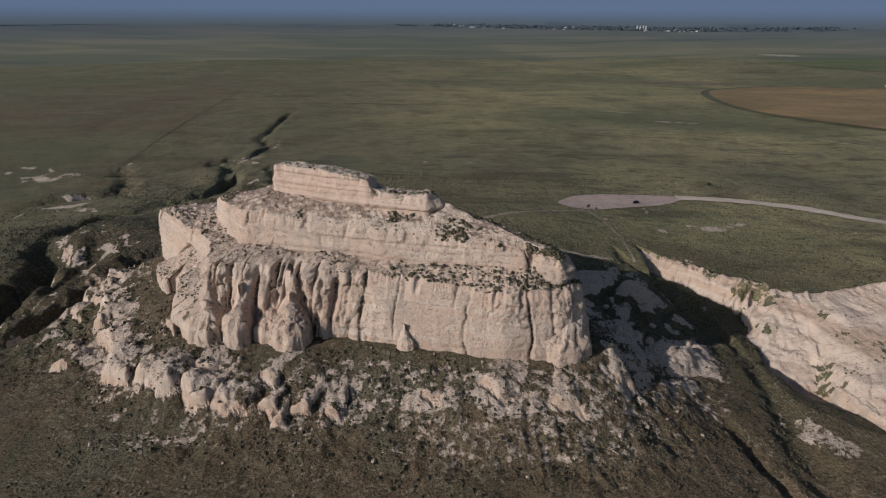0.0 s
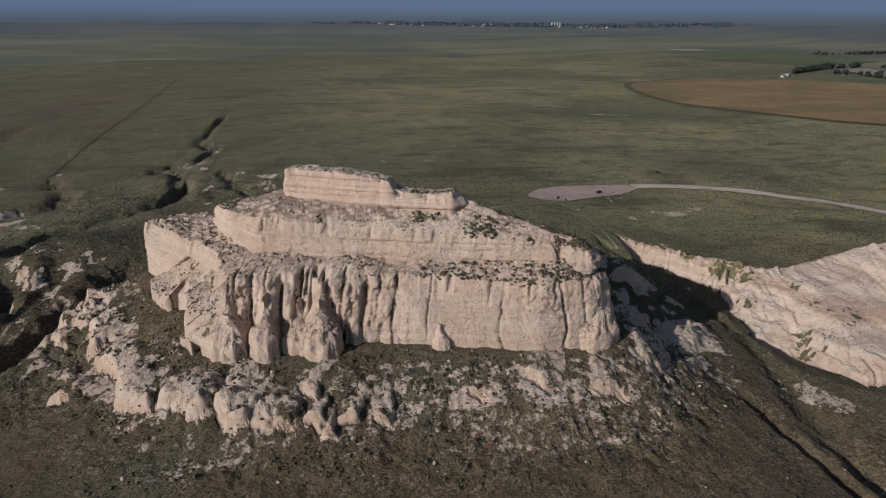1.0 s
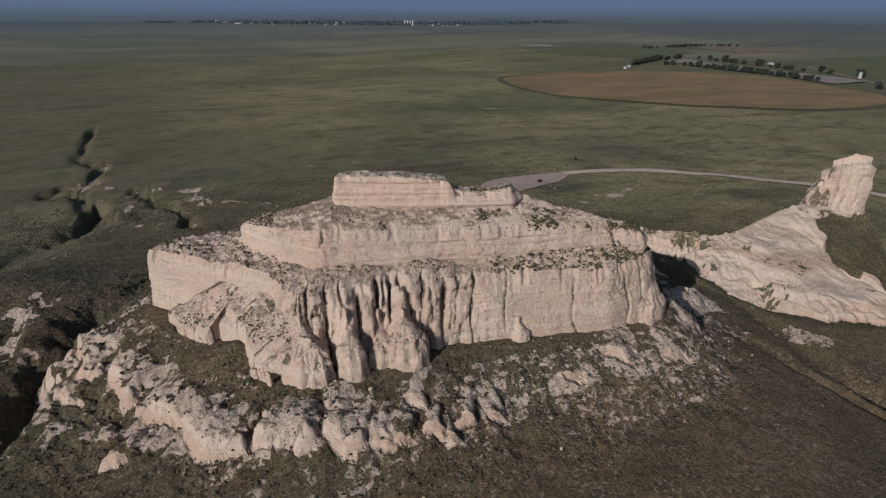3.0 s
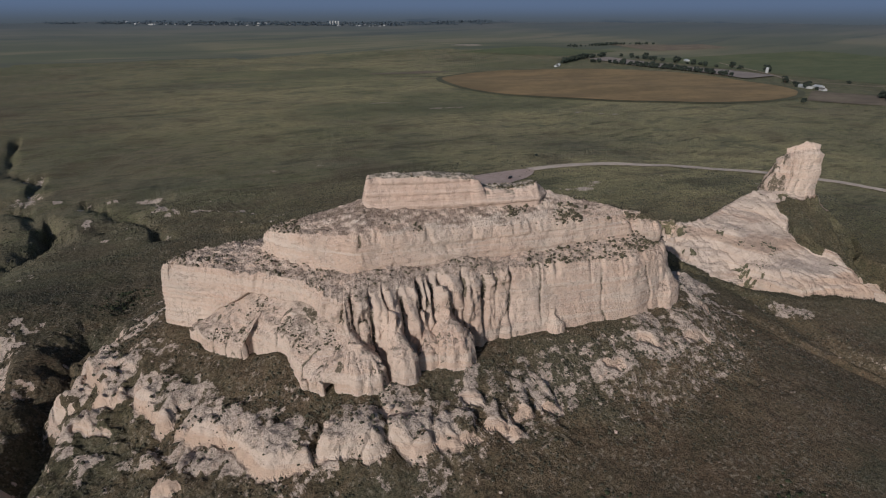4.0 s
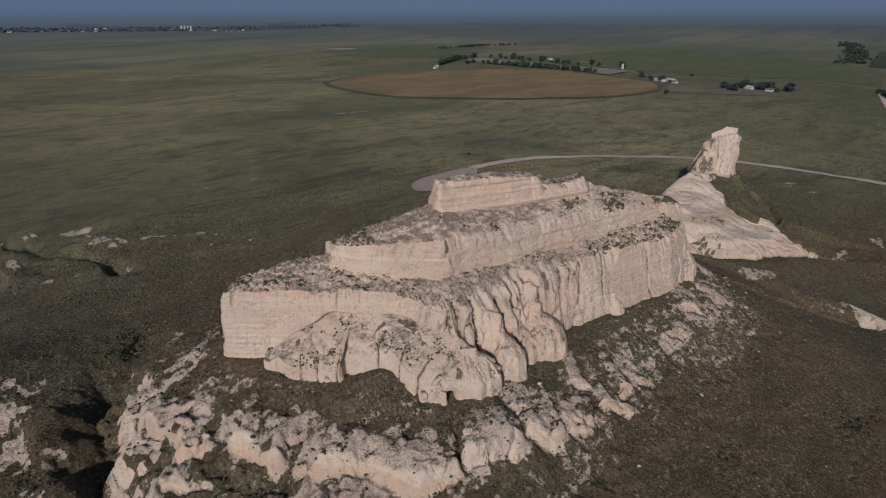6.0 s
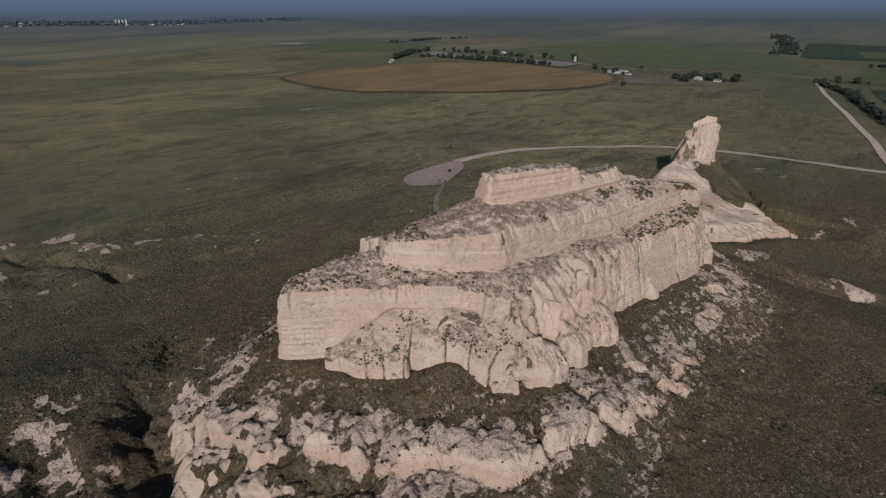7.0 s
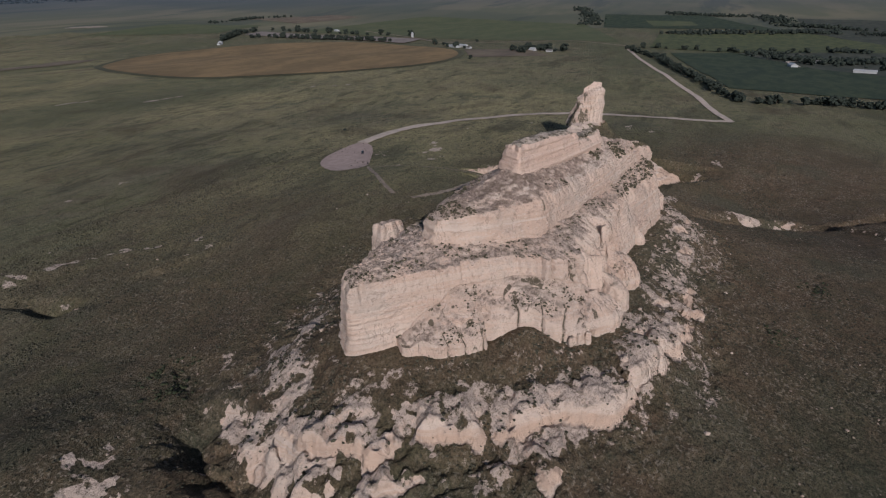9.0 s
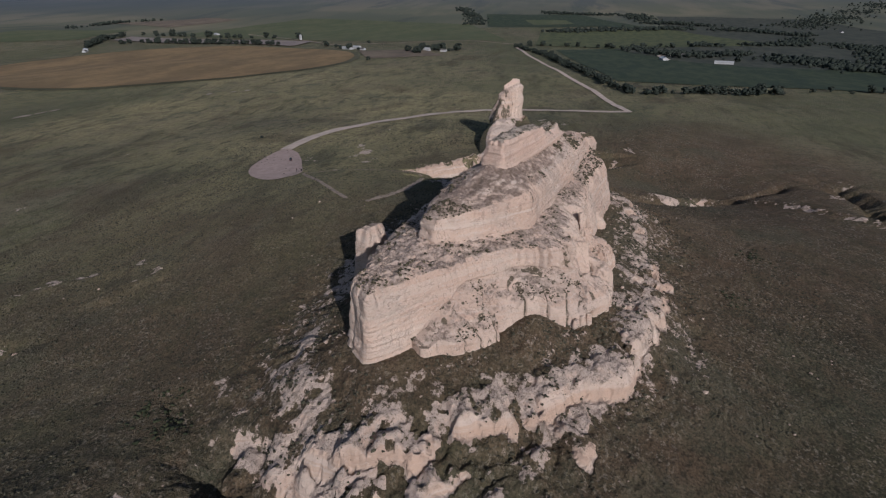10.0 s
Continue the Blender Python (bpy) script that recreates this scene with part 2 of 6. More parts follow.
def crest(x, y):
    """The pale ridge that carries the spire."""
    d, run, side = along(x, y, RIDGE)
    pts = np.array(RIDGE)
    runs = np.concatenate([[0], np.cumsum(np.hypot(*np.diff(pts[:, :2], axis=0).T))])
    top = np.interp(run, runs, pts[:, 2])
    south = np.where(side < 0, 1.0, 0.0)
    rib = fbm(run, d * 0.15, 9, 3, 41) * ramp(d, 2, 12)
    edge = along(x, y, FAN + FAN[:1])[0]
    edge = np.where(inside(x, y, FAN), edge, -edge) + 2.2 * fbm(x, y, 9, 4, 44, 0.6) + 2.0 * fbm(run, d * 0.1, 7, 3, 43)
    down = np.interp(run, [0, 35, 52, 70, 80, 104, 119, 134, 150, 165], [0.55, 0.48, 0.47, 0.42, 0.22, 0.2, 0.22, 0.27, 0.32, 0.4])
    level = np.interp(run, [0, 66, 74, 88, 104, 119, 134, 150], [1.5, 1.5, 5, 20, 20, 14, 6, 1.5])
    fall = np.where(side < 0, down * np.maximum(d - level, 0) + 3.2 * (1 - ramp(edge, 0, 4)) + 2.0 * np.maximum(-edge, 0), np.interp(run, [0, 60, 80], [0.18, 0.3, 0.8]) * np.maximum(d - 1.5, 0) + 1.5 * np.maximum(d - 7, 0))
    steep = 1 - ramp(edge, 8, 26)
    gully = np.abs(fbm(run + 4 * fbm(x, y, 25, 2, 46), d * 0.16, 5.5, 5, 47, 0.5))
    low = ramp(d, 3, 14)
    west = 1 - ramp(run, 60, 90)
    h = top - fall + (0.5 + 0.8 * west) * rib + 0.5 * fbm(x, y, 16, 3, 45) + (0.12 + 2.3 * np.maximum(steep, 0.65 * west)) * low * (np.minimum(gully, 0.6) - 0.3) + (0.15 + 1.6 * west) * fbm(x, y, 6, 4, 48, 0.6)
    # ledges of the harder beds, fine flutes at the toe, a broken west end
    h = h + 0.6 * south * ramp(d, 3, 9) * np.sin(2 * np.pi * (h + 1.6 * fbm(x, y, 22, 3, 42)) / 5.4)
    h = h + 3.0 * south * (1 - ramp(edge, 3, 13)) * (np.abs(fbm(run + 2 * fbm(x, y, 9, 2, 36), d * 0.08, 4.2, 3, 37)) - 0.2)
    h = h - 3.2 * south * west * ramp(d, 0.5, 4) * ramp(fbm(run, d * 0.35, 8, 4, 38, 0.6), 0.12, 0.5)
    return h, d, south, edge


def ground(x, y):
    """Height of the land and how bare its rock is."""
    r = np.hypot(x + 30, y - 180)
    z = np.interp(r, [0, 60, 120, 200, 300, 450, 700, 1000, 1300, 1800, 2400, 3000, 3800, 4700, 6800],
                  [50, 50, 46, 43, 38, 29, 26, 18, 9, 4, 4, 14, 48, 92, 108])
    z = z + 13 * bump(x, y, 5, 288, 95, 55) - 18 * bump(x, y, 150, 70, 75, 75) + 9 * bump(x, y, -195, 288, 55, 32)
    z = z + 32 * bump(x, y, 1225, 2160, 520, 380)
    open_ = ramp(r, 150, 600)
    z = z + fbm(x, y, 70, 4, 3) * (0.9 + 1.1 * open_) * (1 - ramp(r, 480, 850)) + fbm(x, y, 420, 3, 9) * 4.5 * open_
    rolling = bump(x, y, -230, 420, 170, 170)
    z = z - 5.5 * rolling * (np.abs(fbm(x, y, 75, 4, 12)) - 0.3) + 2.0 * rolling * fbm(x, y, 28, 3, 13)
    bare = np.zeros(x.shape)
    near = r < 420
    d, run, side = along(x, y, FOOTPRINT + FOOTPRINT[:1])
    d = np.where(inside(x, y, FOOTPRINT), -d, d)
    # talus below the cliffs
    lift = np.interp(d + 2.0 * fbm(x, y, 16, 3, 21), [-9, 0, 6, 14, 20, 28, 42, 60], [1, 1, 0.87, 0.62, 0.42, 0.2, 0.07, 0])
    z = z + (64.3 - z) * lift
    belt = ramp(d, 2, 9) * (1 - ramp(d, 30, 44))
    z = z + 0.7 * (0.5 - np.abs(fbm(run, d * 0.2, 5.0, 3, 23))) * belt
    z = z + 4.5 * bump(x, y, -97, 172, 6.5, 6.5)
    # the lower belt of ribs, each running down to a steep toe
    b, brun, bside = along(x, y, BENCH)
    inward = np.where(bside > 0, b, -b) + 1.1 * fbm(x, y, 5, 3, 35)
    west = 1 - ramp(brun, 120, 175)
    face, rise = np.zeros(x.shape), np.zeros(x.shape)
    for k, (line, tall) in enumerate(NOSES):
        pts = np.array(line, float)
        way = pts[-1] - pts[0]
        back = np.array((-way[1], way[0])) / np.hypot(*way) * 13
        ring = line + [tuple(q) for q in (pts[::-1] * 0.8 + pts.mean(0) * 0.2 + back)]
        close = bump(x, y, *(pts.mean(0) + back / 2), 40, 40) > 0.02
        px, py = x[close], y[close]
        f = along(px, py, ring + ring[:1])[0]
        f = np.where(inside(px, py, ring), f, -f) + 1.5 * fbm(px, py, 6, 3, 300 + k) + 0.6 * fbm(px, py, 1.8, 2, 303)
        s = along(px, py, line)[0] + 0.6 * fbm(px, py, 4, 3, 302)
        size = tall * (1 + 0.18 * fbm(px, py, 7, 2, 304))
        rise[close] = np.maximum(rise[close], size * (0.62 * ramp(f, -0.4, 0.7) + 0.38 * ramp(f, 0.3, 3.0)) * (1 - 0.25 * ramp(s, 1, 5) - 0.75 * ramp(s, 3, 16)))
        front = ramp(f, -1.0, -0.1) * (1 - ramp(s + 0.8 * fbm(px, py, 3, 3, 309), 1.0, 2.6))
        face[close] = np.maximum(face[close], front)
        streak = fbm(brun[close], b[close] * 0.35, 3.5, 4, 305, 0.65)
        top = ramp(f, -0.8, 0.8) * (1 - ramp(s + 5 * fbm(px, py, 9, 3, 306), 11, 23)) * (0.64 + 0.46 * streak)
        bare[close] = np.maximum(bare[close], np.maximum(front, top))
    z = z + rise
    within = ramp(inward + 5 * west * ramp(brun, 5, 40) + 4 * fbm(x, y, 14, 3, 310), -5, 1)
    gap = ramp(fbm(brun + 3 * fbm(x, y, 12, 2, 307), b * 0.28, 10, 3, 308, 0.55), -0.5, 0.1)
    reach_out = np.interp(brun, [0, 60, 85, 105, 330], [50, 56, 46, 32, 29])
    env = ramp(d, 7, 15) * (1 - ramp(d + 9 * fbm(x, y, 28, 3, 26), reach_out - 14, reach_out + 2)) * (y < 250) * (1 - ramp(brun, 322, 338) * (y > 150))
    ru = run + 3.0 * fbm(x, y, 14, 3, 25)
    lumps = np.abs(fbm(ru, d * 0.45, 7.0, 5, 24, 0.55))
    z = z + env * 1.5 * (lumps - 0.28) * (1 - face)
    bare = np.maximum(bare, env * ramp(lumps + 0.35 * fbm(x, y, 24, 3, 28) + 0.25 * fbm(x, y, 5, 3, 27) + 0.03 * west + 0.14 * ramp(x, -40, -20), 0.30, 0.54) * 0.95 * (0.3 + 0.7 * gap) * within)
    bare = np.maximum(bare, (0.39 + 0.03 * west) * ramp(d, 3, 10) * (1 - ramp(d + 8 * fbm(x, y, 20, 3, 29), 26 + 10 * west, 42 + 12 * west)) * (0.85 + 0.5 * fbm(x, y, 12, 4, 30)) * (0.55 + 0.45 * gap) * within)
    bare = np.maximum(bare, 0.435 * ramp(d, 1, 5) * (1 - ramp(d + 6 * fbm(x, y, 15, 3, 22), 24, 48)))
    # scrub grown over the hollows between the rock heads
    scrub = west * ramp(fbm(x, y, 10, 4, 312, 0.6), 0.02, 0.3) * (1 - face) * ramp(d, 3, 10) * ramp(rise, 3.4, 1.2)
    bare = bare * (1 - 0.65 * scrub)
    # badlands broken into small fins west of the rim
    fins = np.clip(bump(x, y, -150, 224, 14, 42) + 0.7 * bump(x, y, -140, 184, 14, 26) + 0.45 * bump(x, y, -120, 158, 18, 18), 0, 1)
    rough = np.abs(fbm(x + 0.5 * y, y - 0.3 * x, 10, 4, 51, 0.55))
    z = z - 3.8 * fins * (0.4 - rough) * (1 - 0.8 * face)
    bare = np.maximum(bare, fins * ramp(rough + 0.25 * fbm(x, y, 5, 3, 52), 0.36, 0.64) * 0.9)
    ridge_w = bump(x, y, -168, 255, 16, 30)
    z = z + 2.5 * ridge_w * fbm(x, y, 24, 3, 57)
    # shaded blocks on the flank towards the spire
    flank = np.clip(1.3 * bump(x, y, 76, 192, 22, 42), 0, 1)
    lump = np.abs(fbm(x - 0.5 * y, y, 24, 4, 53, 0.45))
    z = z + 11 * flank * (lump - 0.22)
    bare = np.maximum(bare, np.clip(1.5 * flank, 0, 1) * ramp(lump + 0.2 * fbm(x, y, 6, 2, 54), 0.08, 0.30))
    z = z - 6.0 * bump(x, y, 106, 206, 15, 40)
    for k, (line, deep, half) in enumerate(RAVINES):
        q, qrun, qside = along(x, y, line)
        q = np.abs(np.where(qside > 0, q, -q) + 1.0 * half * fbm(x, y, 5.0 * half, 4, 61 + k, 0.55))
        ends = ramp(qrun, 0, 25)
        wide = half * (0.7 + 0.7 * vnoise(qrun / (4 * half), qrun * 0, 66 + k))
        cut = 1 - ramp(q + 0.5 * half * np.abs(fbm(x, y, 1.6 * half, 3, 67)), 0.05 * half, 1.5 * wide)
        z = z - deep * cut * (0.25 + 0.75 * ends) * (0.45 + 0.75 * vnoise(qrun / (5 * half), qrun * 0, 68 + k))
        if k < 3:
            bank = ramp(cut, 0.12, 0.4) * (1 - ramp(cut, 0.75, 0.95)) * (qside > 0) * ramp(qrun, 4, 16) * (r < 230)
            bare = np.maximum(bare * (1 - 0.7 * ramp(cut, 0.7, 0.95)), bank * (0.36 + 0.8 * fbm(x, y, 5, 4, 73 + k, 0.65)))
        lip = ramp(q, 0.4 * half, 0.8 * half) * (1 - ramp(q, 1.1 * half, 1.7 * half))
        bare = np.maximum(bare, 0.46 * (1 - ramp(r, 230, 330)) * lip * ramp(fbm(x, y, 22, 3, 71 + k) + 0.35 * fbm(x, y, 5, 2, 72), 0.35, 0.85))
    for k, (line, tall, back) in enumerate(SCARPS):
        q, qrun, qside = along(x, y, line)
        s = np.where(qside > 0, q, -q) + 2.4 * fbm(x, y, 10, 4, 81 + k, 0.6)
        ok = (q < 3 * back) * ramp(qrun, 2, 14)
        z = z + tall * ramp(s, -1, 2) * (1 - ramp(s, 3, back)) * ok
        bare = np.maximum(bare, ok * ramp(s, -4, -1) * (1 - ramp(s, 1, 4)) * ramp(fbm(x, y, 8, 4, 85 + k, 0.65), -0.25 if k == 0 else 0.0, 0.35 if k == 0 else 0.5))
    # ridge and fan below the spire
    c, cd, south, edge = crest(x, y)
    fan = south * ramp(edge, -1.0, 2.0) * ramp(x, 100, 118)
    z = np.where((south > 0) & (x > 100) & (edge > -40) & (x < 214), np.minimum(z, np.interp(x, [100, 125, 150, 200], [40, 36, 33, 28]) + 0.22 * np.maximum(-edge, 0)), z)
    z = z + (np.minimum(z, c) - z) * fan
    over = np.maximum(ramp(c - z, -1.0, 1.5), fan)
    clay = np.maximum(face, over * ramp(x, 88, 100))
    tuft = ramp(fbm(x, y, 9, 5, 49, 0.7), 0.52, 0.85) * (cd > 4) + bump(x, y, 160, 180, 9, 14) * ramp(fbm(x, y, 5, 4, 50, 0.7), -0.1, 0.4)
    tuft = tuft + 0.9 * ramp(x, 160, 138) * ramp(fbm(x, y, 8, 4, 56, 0.65), 0.16, 0.45)
    bare = np.maximum(bare * (1 - over), over * np.where(south > 0, 1.0, np.where(cd < 2.5, 0.8, 0.0)) * (1 - 0.75 * np.clip(tuft, 0, 1)))
    green = along(x, y, MOUND + MOUND[:1])[0]
    green = np.where(inside(x, y, MOUND), green, -green) + 2.0 * fbm(x, y, 8, 4, 55)
    bare = bare * (1 - 0.97 * ramp(green, -0.5, 1.5)) * (1 - ramp(x, 240, 246) * ramp(x, 268, 256) * ramp(y, 150, 165) * ramp(y, 230, 215))
    clay = clay * (1 - ramp(green, -0.5, 1.5))
    z = np.maximum(z, c)
    for cx, cy, rx, ry in ((-365, 478, 34, 13), (-335, 468, 20, 9), (-265, 354, 18, 8), (-250, 362, 12, 6), (-300, 425, 14, 6), (-5, 133, 7, 8), (14, 131, 8, 7), (33, 130, 12, 6), (50, 136, 8, 6), (62, 146, 8, 7), (-25, 131, 5, 7), (161, 309, 7, 5), (140, 296, 4, 3), (321, 178, 12, 6), (304, 155, 9, 4), (118, 255, 8, 4), (-251, 347, 12, 6), (212, 104, 20, 5), (196, 116, 16, 5), (182, 128, 12, 6), (90, 173, 6, 5), (104, 166, 7, 6), (110, 156, 5, 7), (111, 148, 5, 7), (117, 140, 6, 6), (123, 131, 6, 6), (84, 143, 5, 5), (128, -14, 12, 7), (148, -27, 12, 6), (-192, 520, 10, 30), (-196, 610, 8, 22)):
        spot = bump(x, y, cx, cy, rx, ry)
        bare = np.maximum(bare, np.clip(2.0 * spot, 0, 1) * (ramp(fbm(x, y, 4, 4, 93, 0.7), 0.05, 0.45) if math.hypot(cx + 30, cy - 180) < 130 else 0.52 * ramp(fbm(x, y, 9, 3, 94), -0.5, 0.2)))
    for cx, cy, rx, ry in ((147, 313, 9, 5), (162, 311, 9, 5), (176, 320, 7, 4), (129, 300, 5, 4), (-131, 462, 12, 7), (-114, 453, 9, 6), (-109, 418, 7, 6), (-101, 405, 8, 6), (-91, 399, 7, 5), (-69, 380, 6, 5), (-56, 364, 6, 6), (-50, 345, 5, 6), (-68, 331, 6, 4), (-153, 423, 4, 7), (-150, 408, 4, 6), (-158, 377, 6, 4), (-141, 381, 4, 3), (-391, 501, 26, 16), (-347, 461, 22, 12), (-262, 357, 14, 8), (-276, 394, 12, 8), (-193, 281, 8, 5), (-300, 514, 12, 5), (-169, 270, 6, 6), (-174, 259, 5, 7), (-178, 248, 5, 7), (-187, 257, 4, 9)):
        bare = np.maximum(bare, 0.78 * np.clip(1.6 * bump(x, y, cx, cy, rx, ry), 0, 1) * ramp(fbm(x, y, 6, 4, 101, 0.65), -0.25, 0.2))
    patch = ramp(fbm(x, y, 26, 4, 91), 0.55, 0.85) * (1 - ramp(r, 260, 700)) * ramp(r, 120, 160) * ramp(y, 130, 200)
    bare = np.maximum(bare, 0.55 * patch * ramp(fbm(x, y, 6, 2, 92), -0.1, 0.5))
    z = z + (0.3 + 0.5 * belt) * fbm(x, y, 5, 4, 95, 0.6) * (1 - open_) + near * bare * (1 - 0.88 * clay) * (1 - 0.93 * face) * (0.35 * fbm(x, y, 1.7, 2, 98) + 0.55 * fbm(x, y, 4.2, 4, 97, 0.62) - 0.55 * np.abs(fbm(x, y, 3.1, 3, 99)))
    return z, np.clip(bare, 0, 1), clay


def axis_steps(lo, hi, fine, ratio, reach):
    mid = list(np.arange(lo, hi + fine / 2, fine))
    left, right, step = [lo], [hi], fine
    while right[-1] < reach:
        step *= ratio
        right.append(right[-1] + step)
        left.append(left[-1] - step)
    return np.array(left[:0:-1] + mid + right[1:])


GX = axis_steps(-196, 258, 0.52, 1.04, 4800)
GY = axis_steps(114, 258, 0.52, 1.04, 4800)
XX, YY = np.meshgrid(GX, GY, indexing="ij")
ZZ, BARE, CLAY = ground(XX, YY)
RUST = np.clip(0.45 * bump(XX, YY, -40, 165, 140, 70) + 1.2 * bump(XX, YY, 48, 104, 85, 42) + 0.8 * bump(XX, YY, 300, 30, 190, 130), 0, 1) * (0.6 + 0.5 * fbm(XX, YY, 30, 4, 17))
# dense dark brush, with lens vignetting also put into the ground colour
BRUSH_VIGNETTE = np.clip(1.1 * bump(XX, YY, -115, 62, 90, 55) + 1.0 * bump(XX, YY, -225, 300, 110, 120), 0, 1) * (0.75 + 0.5 * fbm(XX, YY, 22, 4, 15))
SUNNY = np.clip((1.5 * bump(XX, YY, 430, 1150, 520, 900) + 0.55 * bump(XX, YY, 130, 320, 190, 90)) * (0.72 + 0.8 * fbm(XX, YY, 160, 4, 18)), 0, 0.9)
HILL = 1 - ramp(np.hypot(XX + 30, YY - 165) + 45 * fbm(XX, YY, 90, 4, 19) - 60 * bump(XX, YY, 150, 60, 150, 120) - 200 * bump(XX, YY, 310, 30, 170, 130), 115, 300)
HILL = HILL * (1 - 0.9 * bump(XX, YY, 120, 310, 170, 80))
HILL = np.maximum(HILL, 0.75 * bump(XX, YY, -480, 900, 400, 750) * (0.7 + 0.5 * fbm(XX, YY, 120, 4, 16)))


def land(x, y):
    """Height of the ground sheet at a place."""
    x, y = np.asarray(x, float), np.asarray(y, float)
    i = np.clip(np.searchsorted(GX, x) - 1, 0, len(GX) - 2)
    j = np.clip(np.searchsorted(GY, y) - 1, 0, len(GY) - 2)
    u, v = (x - GX[i]) / (GX[i + 1] - GX[i]), (y - GY[j]) / (GY[j + 1] - GY[j])
    return ZZ[i, j] * (1 - u) * (1 - v) + ZZ[i + 1, j] * u * (1 - v) + ZZ[i, j + 1] * (1 - u) * v + ZZ[i + 1, j + 1] * u * v


def bareness(x, y):
    i = np.clip(np.searchsorted(GX, x) - 1, 0, len(GX) - 2)
    j = np.clip(np.searchsorted(GY, y) - 1, 0, len(GY) - 2)
    return BARE[i, j]


# ---- materials ----
class Nodes:
    def __init__(self, name, rough=0.9):
        self.mat = bpy.data.materials.new(name)
        self.mat.use_nodes = True
        self.tree = self.mat.node_tree
        self.bsdf = self.tree.nodes["Principled BSDF"]
        self.bsdf.inputs["Roughness"].default_value = rough
        self.bsdf.inputs["Specular IOR Level"].default_value = 0.2
        geo = self.tree.nodes.new("ShaderNodeNewGeometry")
        self.place, self.normal = geo.outputs["Position"], geo.outputs["Normal"]
        self.island = geo.outputs["Random Per Island"]

    def link(self, value, socket):
        if hasattr(value, "is_output"):
            self.tree.links.new(value, socket)
        else:
            socket.default_value = value if not isinstance(value, tuple) or len(value) == 4 or len(socket.default_value) == 3 else (*value, 1)

    def noise(self, size, detail=4, stretch=(1, 1, 1), rough=0.55, shift=0.0):
        m = self.tree.nodes.new("ShaderNodeMapping")
        m.inputs["Scale"].default_value = [s / size for s in stretch]
        m.inputs["Location"].default_value = (shift, shift * 1.7, shift * 0.6)
        self.link(self.place, m.inputs["Vector"])
        n = self.tree.nodes.new("ShaderNodeTexNoise")
        n.inputs["Scale"].default_value, n.inputs["Detail"].default_value, n.inputs["Roughness"].default_value = 1, detail, rough
        self.link(m.outputs[0], n.inputs["Vector"])
        return n.outputs["Fac"]

    def cells(self, size, stretch=(1, 1, 1)):
        m = self.tree.nodes.new("ShaderNodeMapping")
        m.inputs["Scale"].default_value = [s / size for s in stretch]
        self.link(self.place, m.inputs["Vector"])
        n = self.tree.nodes.new("ShaderNodeTexVoronoi")
        n.inputs["Scale"].default_value = 1
        self.link(m.outputs[0], n.inputs["Vector"])
        return n.outputs["Distance"]

    def step(self, value, lo, hi, to=(0, 1)):
        n = self.tree.nodes.new("ShaderNodeMapRange")
        n.interpolation_type = "SMOOTHSTEP"
        for s, v in zip(("From Min", "From Max", "To Min", "To Max"), (lo, hi, *to)):
            n.inputs[s].default_value = v
        self.link(value, n.inputs["Value"])
        return n.outputs["Result"]

    def math(self, op, a, b=0.0):
        n = self.tree.nodes.new("ShaderNodeMath")
        n.operation = op
        self.link(a, n.inputs[0])
        self.link(b, n.inputs[1])
        return n.outputs[0]

    def mix(self, fac, a, b, kind="MIX"):
        n = self.tree.nodes.new("ShaderNodeMixRGB")
        n.blend_type = kind
        for s, v in zip(("Fac", "Color1", "Color2"), (fac, a, b)):
            if isinstance(v, tuple):
                v = (*v, 1) if len(v) == 3 else v
            self.link(v, n.inputs[s])
        return n.outputs["Color"]

    def part_of(self, vector, axis):
        n = self.tree.nodes.new("ShaderNodeSeparateXYZ")
        self.link(vector, n.inputs[0])
        return n.outputs[axis]

    def attribute(self, name):
        n = self.tree.nodes.new("ShaderNodeAttribute")
        n.attribute_name = name
        return n.outputs["Fac"]

    def color(self, value):
        if isinstance(value, tuple):
            value = (*value, 1)
        self.link(value, self.bsdf.inputs["Base Color"])
        return self

    def relief(self, value, depth, strength=0.7):
        n = self.tree.nodes.new("ShaderNodeBump")
        n.inputs["Strength"].default_value, n.inputs["Distance"].default_value = strength, depth
        self.link(value, n.inputs["Height"])
        self.link(n.outputs[0], self.bsdf.inputs["Normal"])
        return self


